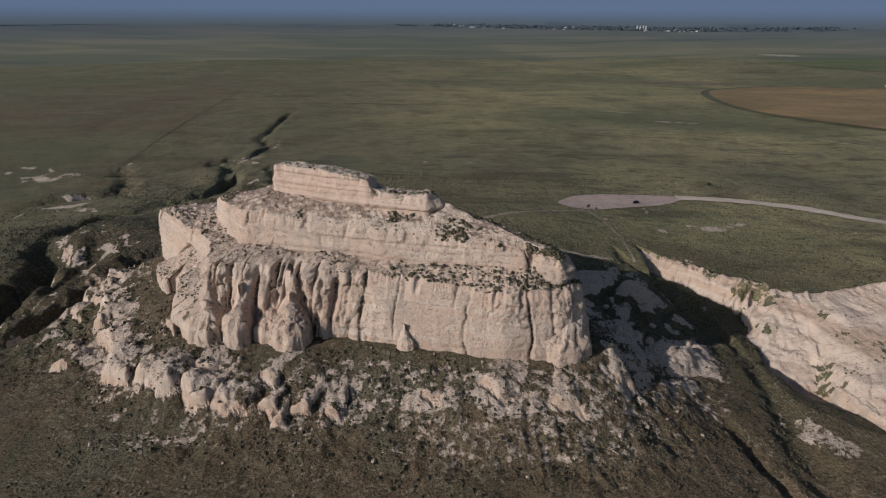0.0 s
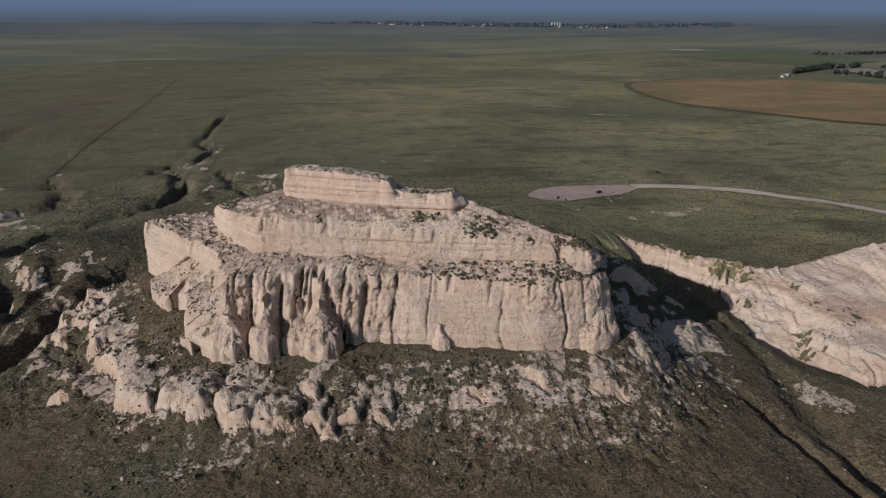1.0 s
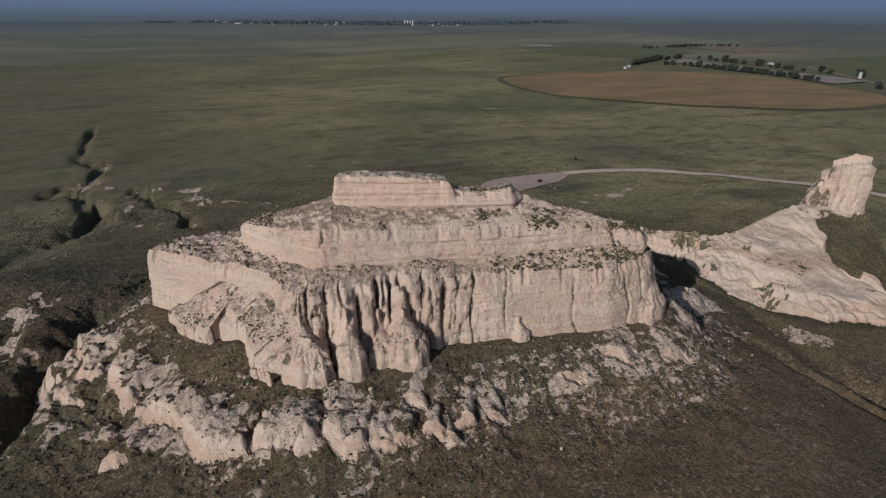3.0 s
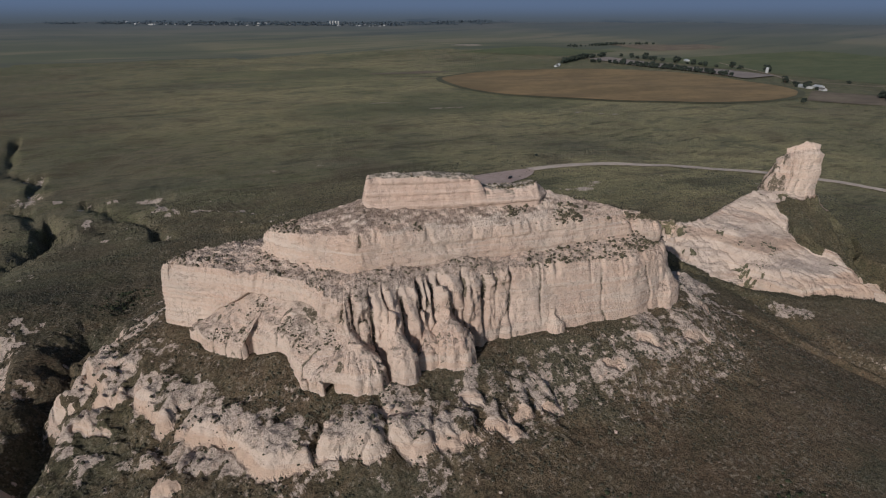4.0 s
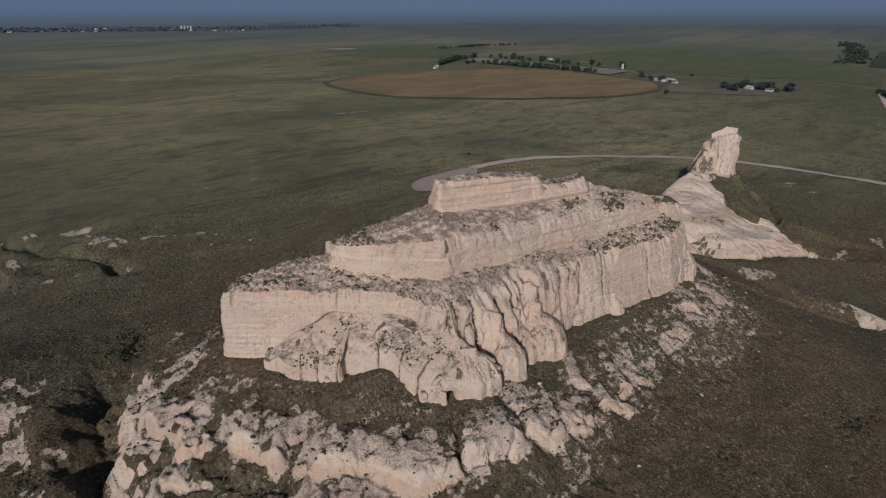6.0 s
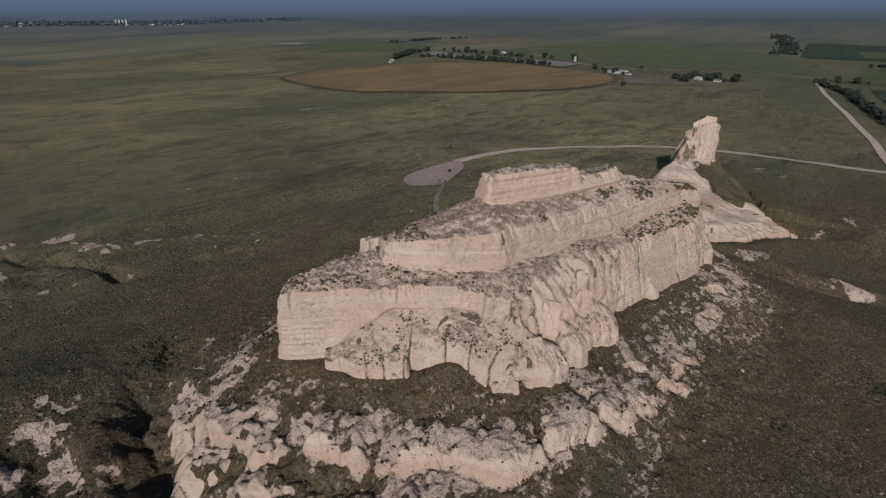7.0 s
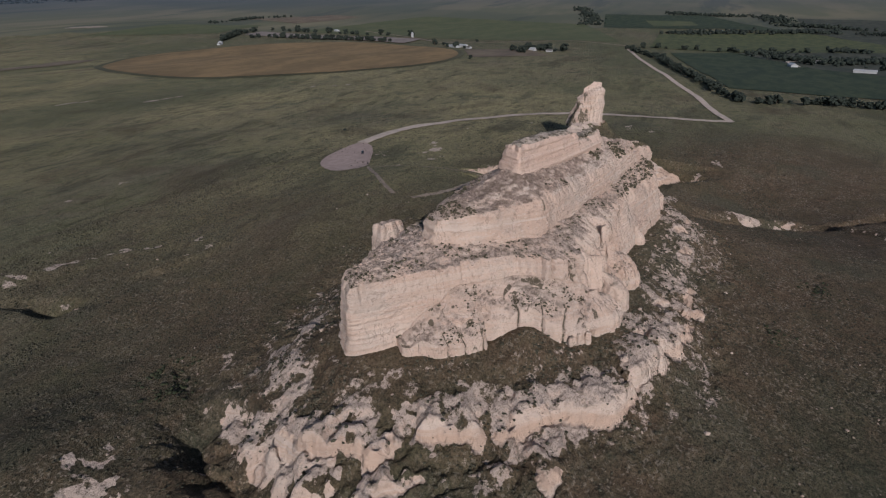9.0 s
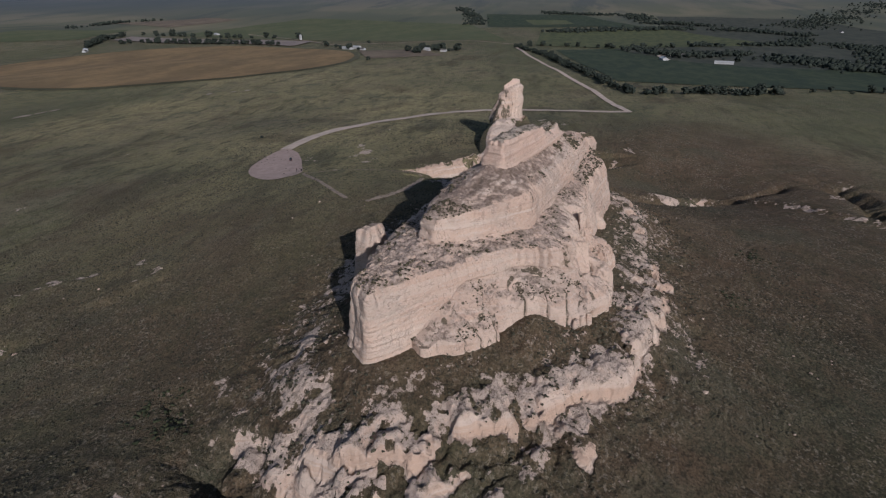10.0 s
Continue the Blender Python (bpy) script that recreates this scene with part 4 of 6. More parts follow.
def rock_body(name, rim, axis, foot, spread, knee, flute, cell, material, parent=None, step=0.5, rows=46, caps=34, soft=1.6,
              rough=0.8, bed=0.25, seed=0, crown=0.7, below=5.0, groove=0.9, lean=1.0, joints=()):
    n = len(rim)
    lists = [v if isinstance(v, list) else [v] * n for v in (foot, spread, knee, flute)]
    s, c = resample(rim, lists, step, soft)
    x, y, zt, zf, sp, kn, fl = c.T
    tx, ty = np.roll(x, -2) - np.roll(x, 2), np.roll(y, -2) - np.roll(y, 2)
    size = np.hypot(tx, ty)
    area = np.sum(x * np.roll(y, -1) - y * np.roll(x, -1))
    sign = 1 if area > 0 else -1
    nx, ny = sign * ty / size, -sign * tx / size
    front = np.where(ny < -0.3)[0]
    given = np.array([s[front[np.argmin(np.abs(x[front] - j))]] for j in joints])
    lines, dirt_shade = [], []
    coarse = rough * (np.clip(0.40 + 0.36 * fl, 0.35, 1.0) if name == "lower_cliff" else np.ones(len(s)))
    low = zf - below
    zt = zt - np.where(name == "lower_cliff", 1.0, 0.5) * np.clip(fbm(x, y, 5, 4, seed + 51, 0.6) - 0.05, 0, 1) * 2.2
    vault = np.interp(y, [160, 167, 175, 185.5, 194, 199, 206], [76, 79.3, 80.2, 79.2, 79.6, 75.5, 69]) + 0.5 * fbm(x, y, 9, 2, seed + 52)
    hollow = ramp(y, 160, 166) * (1 - ramp(y, 199, 207)) * (nx < -0.3) * (x < -70) * (name == "lower_cliff")
    for v in np.linspace(0, 1, rows):
        z = low + (zt - low) * v
        u = np.clip((z - zf) / (zt - zf), 0, 1)
        out = sp * np.clip((kn - u) / (kn - np.where(kn < 0.95, 0.2, 0.0)), 0, 1) ** lean
        drift = s + 1.3 * (2 * vnoise(z / 12, s / 30, seed + 1) - 1) + 0.4 * (2 * vnoise(z / 2.6, s / 12, seed + 6) - 1)
        d, round_, own = columns(drift, cell, seed + 2, given)
        hard = np.mod(own * 5.77, 1.0)
        cut = np.exp(-(d / (groove * (0.4 + 0.8 * own))) ** 2)
        live = ramp(vnoise(z / 9, drift / cell, seed + 3), 0.1, 0.7) * (0.3 + ramp(vnoise(s / (2.5 * cell), s * 0, seed + 7), 0.3, 0.7))
        out = out + fl * (0.7 * (own - 0.5) - (0.2 + 1.3 * hard) * cut * live)
        if len(given):
            out = out + fl * ((0.95 * np.sqrt(round_) - 0.7) * ramp(vnoise(own * 40, z / 14, seed + 8), 0.05, 0.5) * np.clip(1.25 - 0.5 * ramp(u, 0.35, 0.0), 0, 1))
        if len(given):
            near = np.min(np.abs(drift[:, None] - given[None, :]), 1)
            out = out - 0.55 * np.exp(-(near / 0.36) ** 2) * ramp(vnoise(z / 7, drift / 9, seed + 9), 0.2, 0.55) * np.clip(1.3 - fl, 0, 1)
        p = np.stack([x + nx * out, y + ny * out, z], -1)
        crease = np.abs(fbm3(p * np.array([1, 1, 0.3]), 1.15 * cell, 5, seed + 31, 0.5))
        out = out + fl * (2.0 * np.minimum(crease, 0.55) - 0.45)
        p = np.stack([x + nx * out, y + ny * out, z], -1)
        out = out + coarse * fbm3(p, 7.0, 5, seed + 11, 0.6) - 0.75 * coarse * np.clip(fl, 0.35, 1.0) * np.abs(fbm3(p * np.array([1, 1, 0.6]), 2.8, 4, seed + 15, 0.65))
        # creases, grooves and joints darkened in colour: stain plus self-shadow
        dirt_shade.append(np.clip(ramp(crease, 0.10, 0.0) * np.clip(fl / 1.6, 0.25, 1) + 0.7 * cut * hard * np.clip(fl, 0, 1) + (0.8 * np.exp(-(near / 0.4) ** 2) * ramp(vnoise(z / 7, drift / 9, seed + 9), 0.3, 0.6) if len(given) else 0), 0, 1))
        # varnish streaks and shadow cracks, both coloured onto the north-west side
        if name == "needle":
            dirt_shade[-1] = np.clip(dirt_shade[-1] + 1.0 * ramp(fbm3(p * np.array([1, 1, 0.2]), 3.4, 4, seed + 40), -0.05, 0.3) * ramp(ny - nx, 0.0, 0.8), 0, 1)
        out = out + bed * (2 * vnoise(z * 1.15, s / 60, seed + 4) - 1) + 0.5 * bed * (2 * vnoise(z * 3.1, s / 30, seed + 5) - 1)
        pit = fbm3(p * np.array([1, 1, 1.3]), 1.5, 3, seed + 53, 0.6)
        out = out - 0.5 * rough * ramp(pit, 0.15, 0.7) * ramp(fbm3(p, 11, 2, seed + 56), -0.1, 0.5) * (0.35 + 0.65 * ramp(v, 0.45, 0.9))
        out = out - np.where(name == "needle", 0.0, 1.3) * rough * ramp(fbm(s, z * 0.08, 3.6, 3, seed + 57), 0.12, 0.6) * ramp(v, 0.74, 1.0)
        out = out - 2.2 * hollow * ramp(vault - z, 0.0, 1.0) - crown * ramp(v, 0.9, 1.0) ** 2
        lines.append(np.stack([x + nx * out, y + ny * out, z + 0.25 * rough * fbm3(p, 3.0, 2, seed + 19) * v], -1))
    edge = lines[-1]
    ax = np.array(axis, float)
    d, run, side = along(edge[:, 0], edge[:, 1], ax)
    runs = np.concatenate([[0], np.cumsum(np.hypot(*np.diff(ax[:, :2], axis=0).T))])
    goal = np.stack([np.interp(run, runs, ax[:, k]) for k in range(3)], -1)
    w = max(2, int(4.0 / step))
    kernel = np.ones(2 * w + 1) / (2 * w + 1)
    calm = np.stack([np.convolve(np.concatenate([edge[-w:, k], edge[:, k], edge[:w, k]]), kernel, "valid") for k in range(3)], -1)
    for f in (np.arange(1, caps) / (caps - 1)) ** 1.25:
        blend = float(ramp(np.array(f), 0.0, 0.16))
        rimline = edge * (1 - blend) + calm * blend
        p = rimline + (goal - rimline) * f
        p[:, 2] = rimline[:, 2] + (goal[:, 2] - rimline[:, 2]) * (0.6 * f + 0.4 * f ** 0.5)
        dirt_shade.append(np.zeros(len(s)))
        lift = fbm(p[:, 0], p[:, 1], 9, 5, seed + 23, 0.6)
        lift = lift + 0.45 * ramp(fbm(p[:, 0], p[:, 1], 1.7, 2, seed + 58), 0.1, 0.6)
        p[:, 2] += (0.9 * lift + 0.45 * np.abs(fbm(p[:, 0], p[:, 1], 2.2, 3, seed + 29))) * rough * min(1, 4 * f)
        lines.append(p)
    verts = np.concatenate(lines)
    TOPS[name] = np.concatenate(lines[rows:])
    quads = grid_faces(len(lines), len(s), True)
    if sign < 0:
        quads = quads[:, ::-1]
    ob = big_mesh(name, verts, quads, material, parent)
    ob.data.attributes.new("dirt_shade", "FLOAT", "POINT").data.foreach_set("value", np.concatenate(dirt_shade).astype(np.float32))
    return ob


def buttress(base, crest_line, lip, cell, deep, seed, material, parent, clefts=()):
    """A spur of rock with a steep lip, gullies running down it and a crest against the wall."""
    s, c = resample([(x, y, 0) for x, y in base], [], 0.33, 1.4)
    x, y = c[:, 0], c[:, 1]
    tx, ty = np.roll(x, -2) - np.roll(x, 2), np.roll(y, -2) - np.roll(y, 2)
    size = np.hypot(tx, ty)
    shrink = 0.22 if len(base) < 10 else 0.02
    scallop = np.abs(fbm(x, y, 2.0 * cell, 3, seed + 12))
    sign = 1 if np.sum(x * np.roll(y, -1) - y * np.roll(x, -1)) > 0 else -1
    nx, ny = sign * ty / size, -sign * tx / size
    x, y = x + nx * deep * 1.5 * (scallop - 0.35), y + ny * deep * 1.5 * (scallop - 0.35)
    ax = np.array(crest_line, float)
    d, run, side = along(x, y, ax)
    runs = np.concatenate([[0], np.cumsum(np.hypot(*np.diff(ax[:, :2], axis=0).T))])
    goal = np.stack([np.interp(run, runs, ax[:, k]) for k in range(3)], -1)
    goal[:, 0], goal[:, 1] = goal[:, 0] + shrink * (x - goal[:, 0]), goal[:, 1] + shrink * (y - goal[:, 1])
    foot = np.clip(land(x + nx * 1.5, y + ny * 1.5), 48, 70) - 1.0
    lip_z = foot + 1.0 + lip * (0.75 + 0.5 * vnoise(s / 4, s * 0, seed))
    lip_z = np.minimum(lip_z, goal[:, 2] - 0.5)
    lines = []
    rows_lip, rows_up = max(8, int(lip / 0.35) + 8), max(16, int(np.ptp(goal[:, 2]) / 0.4) + 34)
    for v in np.linspace(0, 1, rows_lip):
        z = foot - 4 + (lip_z - foot + 4) * v
        lines.append((x - nx * 0.12 * (z - foot), y - ny * 0.12 * (z - foot), z, np.full(len(x), 0.45)))
    ex, ey = lines[-1][0], lines[-1][1]
    for f in np.linspace(0, 1, rows_up)[1:]:
        lines.append((ex + (goal[:, 0] - ex) * f, ey + (goal[:, 1] - ey) * f, lip_z + (goal[:, 2] - lip_z) * f ** (0.95 if len(base) > 10 else 0.62),
                      np.full(len(x), min(1.0, 0.45 + 2 * f) * min(1.0, 1.6 * (1 - f)))))
    ex, ey, ez = lines[-1][:3]
    cx, cy, cz = goal[:, 0].mean(), goal[:, 1].mean(), goal[:, 2].max() + 0.3
    for f in (0.35, 0.7, 1.0) if len(base) < 10 else ():
        lines.append((ex + (cx - ex) * f, ey + (cy - ey) * f, ez + (np.minimum(cz, ez + 0.8) - ez) * f, np.full(len(x), 0.1)))
    out, dirt_shade = [], []
    for px, py, pz, w in lines:
        drift = s + 0.9 * (2 * vnoise(pz / 4, s / 9, seed + 1) - 1)
        p = np.stack([px, py, pz], -1)
        gap, round_, own = columns(drift, cell, seed + 2)
        crease = np.abs(fbm3(p * np.array([1, 1, 0.28]), 2.2 * cell, 5, seed + 3, 0.52))
        grown = ramp(fbm3(p * np.array([1, 1, 0.3]), 4.5, 3, seed + 13), 0.36, 0.54) * ramp(pz - lip_z, 1.0, 3.0) * ramp(w, 0.05, 0.3) * (len(base) > 10)
        # crease shade painted in, together with the real scrub patches (grown)
        dirt_shade.append(np.clip(0.8 * ramp(crease, 0.07, 0.0) * ramp(w, 0.1, 0.6) + 1.2 * grown, 0, 1))
        push = w * deep * (3.2 * np.minimum(crease, 0.5) - 0.8 - (0.7 + 0.7 * (len(base) > 10)) * ramp(w, 0.55, 1.0) * np.mod(own * 5.7, 1) * np.exp(-(gap / 0.5) ** 2))
        for gx, gy, depth, wide, high in clefts:
            at = s[np.argmin(np.hypot(x - gx, y - gy))]
            bite = np.exp(-((s + 0.35 * fbm(pz, s * 0, 3.0, 3, seed + 7) - at) / wide) ** 2) * (1 - ramp(pz - foot, high, high + 1.2)) * ramp(pz - foot, -1.0, 0.2)
            push = push - depth * bite
            # narrow clefts are darkened in colour as well as cut
            dirt_shade[-1] = np.clip(dirt_shade[-1] + 0.9 * bite * (wide < 1.0), 0, 1)
        push = push + (0.3 + 0.7 * w) * (0.55 if len(base) > 10 else 1.0) * (1.0 * fbm3(p, 6.5, 5, seed + 5, 0.52) - 0.6 * np.abs(fbm3(p, 2.6, 4, seed + 9, 0.6)))
        out.append(np.stack([px + nx * push, py + ny * push, pz + 0.35 * push], -1))
    quads = grid_faces(len(out), len(s), True)
    if sign < 0:
        quads = quads[:, ::-1]
    TOPS.setdefault("buttress", []).append(np.concatenate(out[rows_lip + 2:-6]))
    ob = big_mesh("buttress", np.concatenate(out), quads, material, parent)
    ob.data.attributes.new("dirt_shade", "FLOAT", "POINT").data.foreach_set("value", np.concatenate(dirt_shade).astype(np.float32))
    return ob


butte = tagged(new("butte"), "pale tiered sandstone and clay butte with shrubby ledges", "butte")
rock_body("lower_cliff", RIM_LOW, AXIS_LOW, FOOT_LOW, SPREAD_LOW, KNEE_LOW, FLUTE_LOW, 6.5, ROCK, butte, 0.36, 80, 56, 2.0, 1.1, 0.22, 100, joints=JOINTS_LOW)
for k, (base, crest_line, lip, cell, deep) in enumerate(BUTTRESSES):
    buttress(base, crest_line, lip, cell, deep, 600 + 20 * k, ROCK, butte, CLEFTS if k == 0 else ())
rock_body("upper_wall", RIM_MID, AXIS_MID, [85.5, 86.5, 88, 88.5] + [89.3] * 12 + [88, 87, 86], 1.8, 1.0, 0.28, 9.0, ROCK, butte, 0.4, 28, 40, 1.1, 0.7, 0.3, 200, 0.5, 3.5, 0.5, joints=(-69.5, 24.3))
rock_body("cap_rock", RIM_TOP, AXIS_TOP, 103.0, 1.6, 1.0, 0.12, 5.0, CAP, butte, 0.33, 34, 16, 0.8, 0.55, 0.42, 300, 0.3, 3.0, 0.4)
spire = tagged(new("rock_spire"), "tall pale weathered rock spire on a clay ridge", "rock spire")
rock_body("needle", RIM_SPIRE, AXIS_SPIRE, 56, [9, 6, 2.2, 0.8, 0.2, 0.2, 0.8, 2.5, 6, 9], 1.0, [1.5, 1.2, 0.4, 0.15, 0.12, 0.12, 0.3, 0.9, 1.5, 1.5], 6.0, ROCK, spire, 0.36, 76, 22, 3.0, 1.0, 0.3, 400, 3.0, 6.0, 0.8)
KNOB = [(-73.5, 232, 82.5), (-69, 229.5, 83), (-62, 229, 81), (-60, 233, 80), (-66, 237, 80.5), (-72, 236.5, 82)]
knob = rock_body("outlying_rock", KNOB, [(-70, 233.5, 82.8), (-64, 233, 81.0)], 66, 2.2, 1.0, 0.3, 3.0, ROCK, None, 0.36, 34, 10, 0.7, 0.7, 0.3, 500, 0.2, 6.0)
tagged(knob, "pale outlying rock block off the butte's flank", "rock")


# ---- draped strips and patches ----
def strip(name, line, width, material, lift=0.25, step=4.0, ragged=0.6, seed=1):
    pts = np.array(line, float)
    runs = np.concatenate([[0], np.cumsum(np.hypot(*np.diff(pts, axis=0).T))])
    n = max(3, int(runs[-1] / step))
    s = np.linspace(0, runs[-1], n)
    x, y = np.interp(s, runs, pts[:, 0]), np.interp(s, runs, pts[:, 1])
    for _ in range(6):
        x[1:-1], y[1:-1] = (x[:-2] + 2 * x[1:-1] + x[2:]) / 4, (y[:-2] + 2 * y[1:-1] + y[2:]) / 4
    tx, ty = np.gradient(x), np.gradient(y)
    size = np.hypot(tx, ty)
    lanes = np.linspace(-0.5, 0.5, 5)
    rng = np.random.RandomState(seed)
    wob = width + ragged * (rng.rand(n, 2) - 0.5) * 2
    px = np.stack([x - ty / size * k * np.where(k < 0, wob[:, 0], wob[:, 1]) for k in lanes], 1)
    py = np.stack([y + tx / size * k * np.where(k < 0, wob[:, 0], wob[:, 1]) for k in lanes], 1)
    pz = land(px, py) + lift
    return big_mesh(name, np.stack([px, py, pz], -1).reshape(-1, 3), grid_faces(n, 5), material)


def patch(name, ring_pts, material, lift=0.3, cell=4.0, wobble=0.0, seed=0):
    """A field or yard laid over the ground inside a ring."""
    ring_pts = np.array(ring_pts, float)
    c = ring_pts.mean(0)
    loop = np.vstack([ring_pts, ring_pts[:1]])
    runs = np.concatenate([[0], np.cumsum(np.hypot(*np.diff(loop, axis=0).T))])
    n = max(24, int(runs[-1] / cell))
    s = np.arange(n) * runs[-1] / n
    x, y = np.interp(s, runs, loop[:, 0]), np.interp(s, runs, loop[:, 1])
    push = 1 + wobble * fbm(x, y, 14 * cell / 4, 3, 7 + seed)
    x, y = c[0] + (x - c[0]) * push, c[1] + (y - c[1]) * push
    m = max(6, int(np.hypot(x - c[0], y - c[1]).max() / cell / 1.5))
    f = np.linspace(0.0, 1.0, m)[::-1]
    px, py = c[0] + (x - c[0]) * f[:, None], c[1] + (y - c[1]) * f[:, None]
    return big_mesh(name, np.stack([px, py, land(px, py) + lift], -1).reshape(-1, 3), grid_faces(m, n, True), material)


LOT = [(74, 345), (76, 354), (91, 375), (123, 387), (159, 388), (172, 384), (168, 374), (145, 358), (109, 341), (86, 330)]
for _ in range(3):
    LOT = [tuple(np.array(a) * f + np.array(b) * (1 - f)) for a, b in zip(LOT, LOT[1:] + LOT[:1]) for f in (0.75, 0.25)]
tagged(patch("pavement", LOT, LOT_GRAVEL, 0.45, 3.0, 0.015), "pink gravel parking lot edged by prairie grass", "parking lot", kind="structure")
ROAD = [(168, 382), (196, 380), (230, 377), (268, 364), (310, 342), (345, 318), (363, 302), (380, 274), (393, 245), (400, 200), (389, 163), (384, 130), (390, 84)]
tagged(strip("road", ROAD, 11.0, GRAVEL, 0.8), "pale gravel road curving across the prairie", "road", kind="structure")
LANE = [(388, 84), (470, 99), (580, 119), (713, 149), (860, 180), (1000, 211), (1250, 262)]
tagged(strip("road", LANE, 7.5, GRAVEL, 0.7, 8.0), "straight gravel county road beside trees", "road", kind="structure")
tagged(strip("trail", [(88, 331), (60, 310), (33, 290), (14, 273)], 2.6, TRACK, 0.2, 2.0, 0.8), "narrow trodden footpath in grass", "trail", kind="structure")
tagged(strip("trail", [(14, 262), (30, 254), (52, 248), (82, 247)], 3.4, TRACK, 0.25, 2.0, 1.0), "pale worn path below the butte's flank", "trail", kind="structure")
tagged(strip("trail", [(90, 331), (92, 307), (94, 276), (94, 250)], 1.3, TRACK, 0.2, 2.0, 0.5), "faint trodden footpath in grass", "trail", kind="structure")



DARK_TRACK = plain("worn_rut", (0.078, 0.070, 0.046), 0.95, 0.3, 5.0)
tagged(strip("trail", [(-488, 1492), (-389, 1011), (-349, 783), (-324, 594), (-293, 445)], 1.5, DARK_TRACK, 0.45, 6.0, 0.9), "dark straight vehicle track across prairie", "track", kind="structure")


# ---- shrubs and stones ----
PHI = (1 + 5 ** 0.5) / 2
ICO = np.array([(-1, PHI, 0), (1, PHI, 0), (-1, -PHI, 0), (1, -PHI, 0), (0, -1, PHI), (0, 1, PHI), (0, -1, -PHI), (0, 1, -PHI), (PHI, 0, -1), (PHI, 0, 1), (-PHI, 0, -1), (-PHI, 0, 1)]) / 1.9
ICO_F = np.array([(0, 11, 5), (0, 5, 1), (0, 1, 7), (0, 7, 10), (0, 10, 11), (1, 5, 9), (5, 11, 4), (11, 10, 2), (10, 7, 6), (7, 1, 8),
                  (3, 9, 4), (3, 4, 2), (3, 2, 6), (3, 6, 8), (3, 8, 9), (4, 9, 5), (2, 4, 11), (6, 2, 10), (8, 6, 7), (9, 8, 1)])


def clumps(name, spots, sizes, material, squash=0.7, jitter=0.35, sink=0.1, seed=0, smooth=False):
    """Many small uneven lumps in one mesh."""
    rng = np.random.RandomState(seed)
    n = len(spots)
    v = ICO[None] * (1 + jitter * rng.uniform(-1, 1, (n, 12, 1))) + jitter * 0.5 * rng.uniform(-1, 1, (n, 12, 3))
    a = rng.uniform(0, 2 * math.pi, n)
    ca, sa = np.cos(a)[:, None], np.sin(a)[:, None]
    long = rng.uniform(0.75, 1.35, (n, 1))
    vx, vy = v[..., 0] * long, v[..., 1] / long
    v = np.stack([vx * ca - vy * sa, vx * sa + vy * ca, v[..., 2] * squash], -1) * (np.asarray(sizes) / 2)[:, None, None]
    v[..., 2] += (np.asarray(sizes) * squash * (0.5 - sink))[:, None]
    v += np.asarray(spots)[:, None, :]
    f = (ICO_F[None] + 12 * np.arange(n)[:, None, None]).reshape(-1, 3)
    return big_mesh(name, v.reshape(-1, 3), f, material, smooth=smooth)


def leafy(name, dark, light):
    m = Nodes(name, 0.9)
    c = m.mix(m.island, dark, light)
    c = m.mix(m.step(m.noise(0.35, 3), 0.4, 0.65, (0, 0.6)), c, tuple(0.45 * k for k in dark))
    return m.color(c).mat


SAGE = leafy("sagebrush", (0.045, 0.043, 0.028), (0.105, 0.094, 0.064))
LEDGE = leafy("ledge_shrub", (0.052, 0.046, 0.028), (0.15, 0.125, 0.080))
STONE = plain("loose_stone", (0.29, 0.222, 0.176), 0.95, 0.25, 1.5)
rng = np.random.RandomState(5)


def sprinkle(count, box, keep, seed):
    r = np.random.RandomState(seed)
    x, y = r.uniform(box[0], box[1], count), r.uniform(box[2], box[3], count)
    ok = keep(x, y, r.rand(count)) & ~inside(x, y, FOOTPRINT)
    x, y = x[ok], y[ok]
    return np.stack([x, y, land(x, y)], -1)


def sage_here(x, y, chance):
    r = np.hypot(x + 20, y - 180)
    thick = 0.5 + 0.7 * fbm(x, y, 26, 3, 401) + 0.3 * fbm(x, y, 120, 2, 402)
    meadow = 1 - 0.8 * bump(x, y, 130, 320, 170, 85)
    return (chance < thick * meadow * (1 - 0.75 * ramp(r, 140, 330))) & (bareness(x, y) < 0.75)


spots = sprinkle(90000, (-300, 330, 60, 440), sage_here, 11)
r = np.hypot(spots[:, 0] + 20, spots[:, 1] - 180)
sizes = np.random.RandomState(12).uniform(0.3, 0.95, len(spots)) ** 1.4 * (1 + 0.5 * ramp(r, 120, 300))
tagged(clumps("sagebrush", spots, sizes, SAGE, 0.65, 0.4, 0.15, 13), "low dark sagebrush scattered over prairie slopes", "shrubs", kind="stuff")


def talus_here(x, y, chance):
    d = along(x, y, FOOTPRINT + FOOTPRINT[:1])[0]
    return chance < 0.85 * np.exp(-d / 16) * (0.5 + fbm(x, y, 18, 2, 405))


spots = sprinkle(16000, (-190, 120, 95, 290), talus_here, 21)
sizes = 0.16 + 0.9 * np.random.RandomState(22).rand(len(spots)) ** 4
tagged(clumps("loose_stones", spots, sizes, STONE, 0.75, 0.3, 0.2, 23), "pale loose stones strewn down the talus", "stones", kind="stuff")
spots = sprinkle(40000, (-200, 90, 95, 262), lambda x, y, chance: chance < 0.8 * np.exp(-(np.maximum(along(x, y, FOOTPRINT + FOOTPRINT[:1])[0] - 18, 0) / 15) ** 2) * (0.45 + 0.9 * fbm(x, y, 9, 3, 411)) * (1 - 0.8 * ramp(bareness(x, y), 0.7, 0.95)), 31)
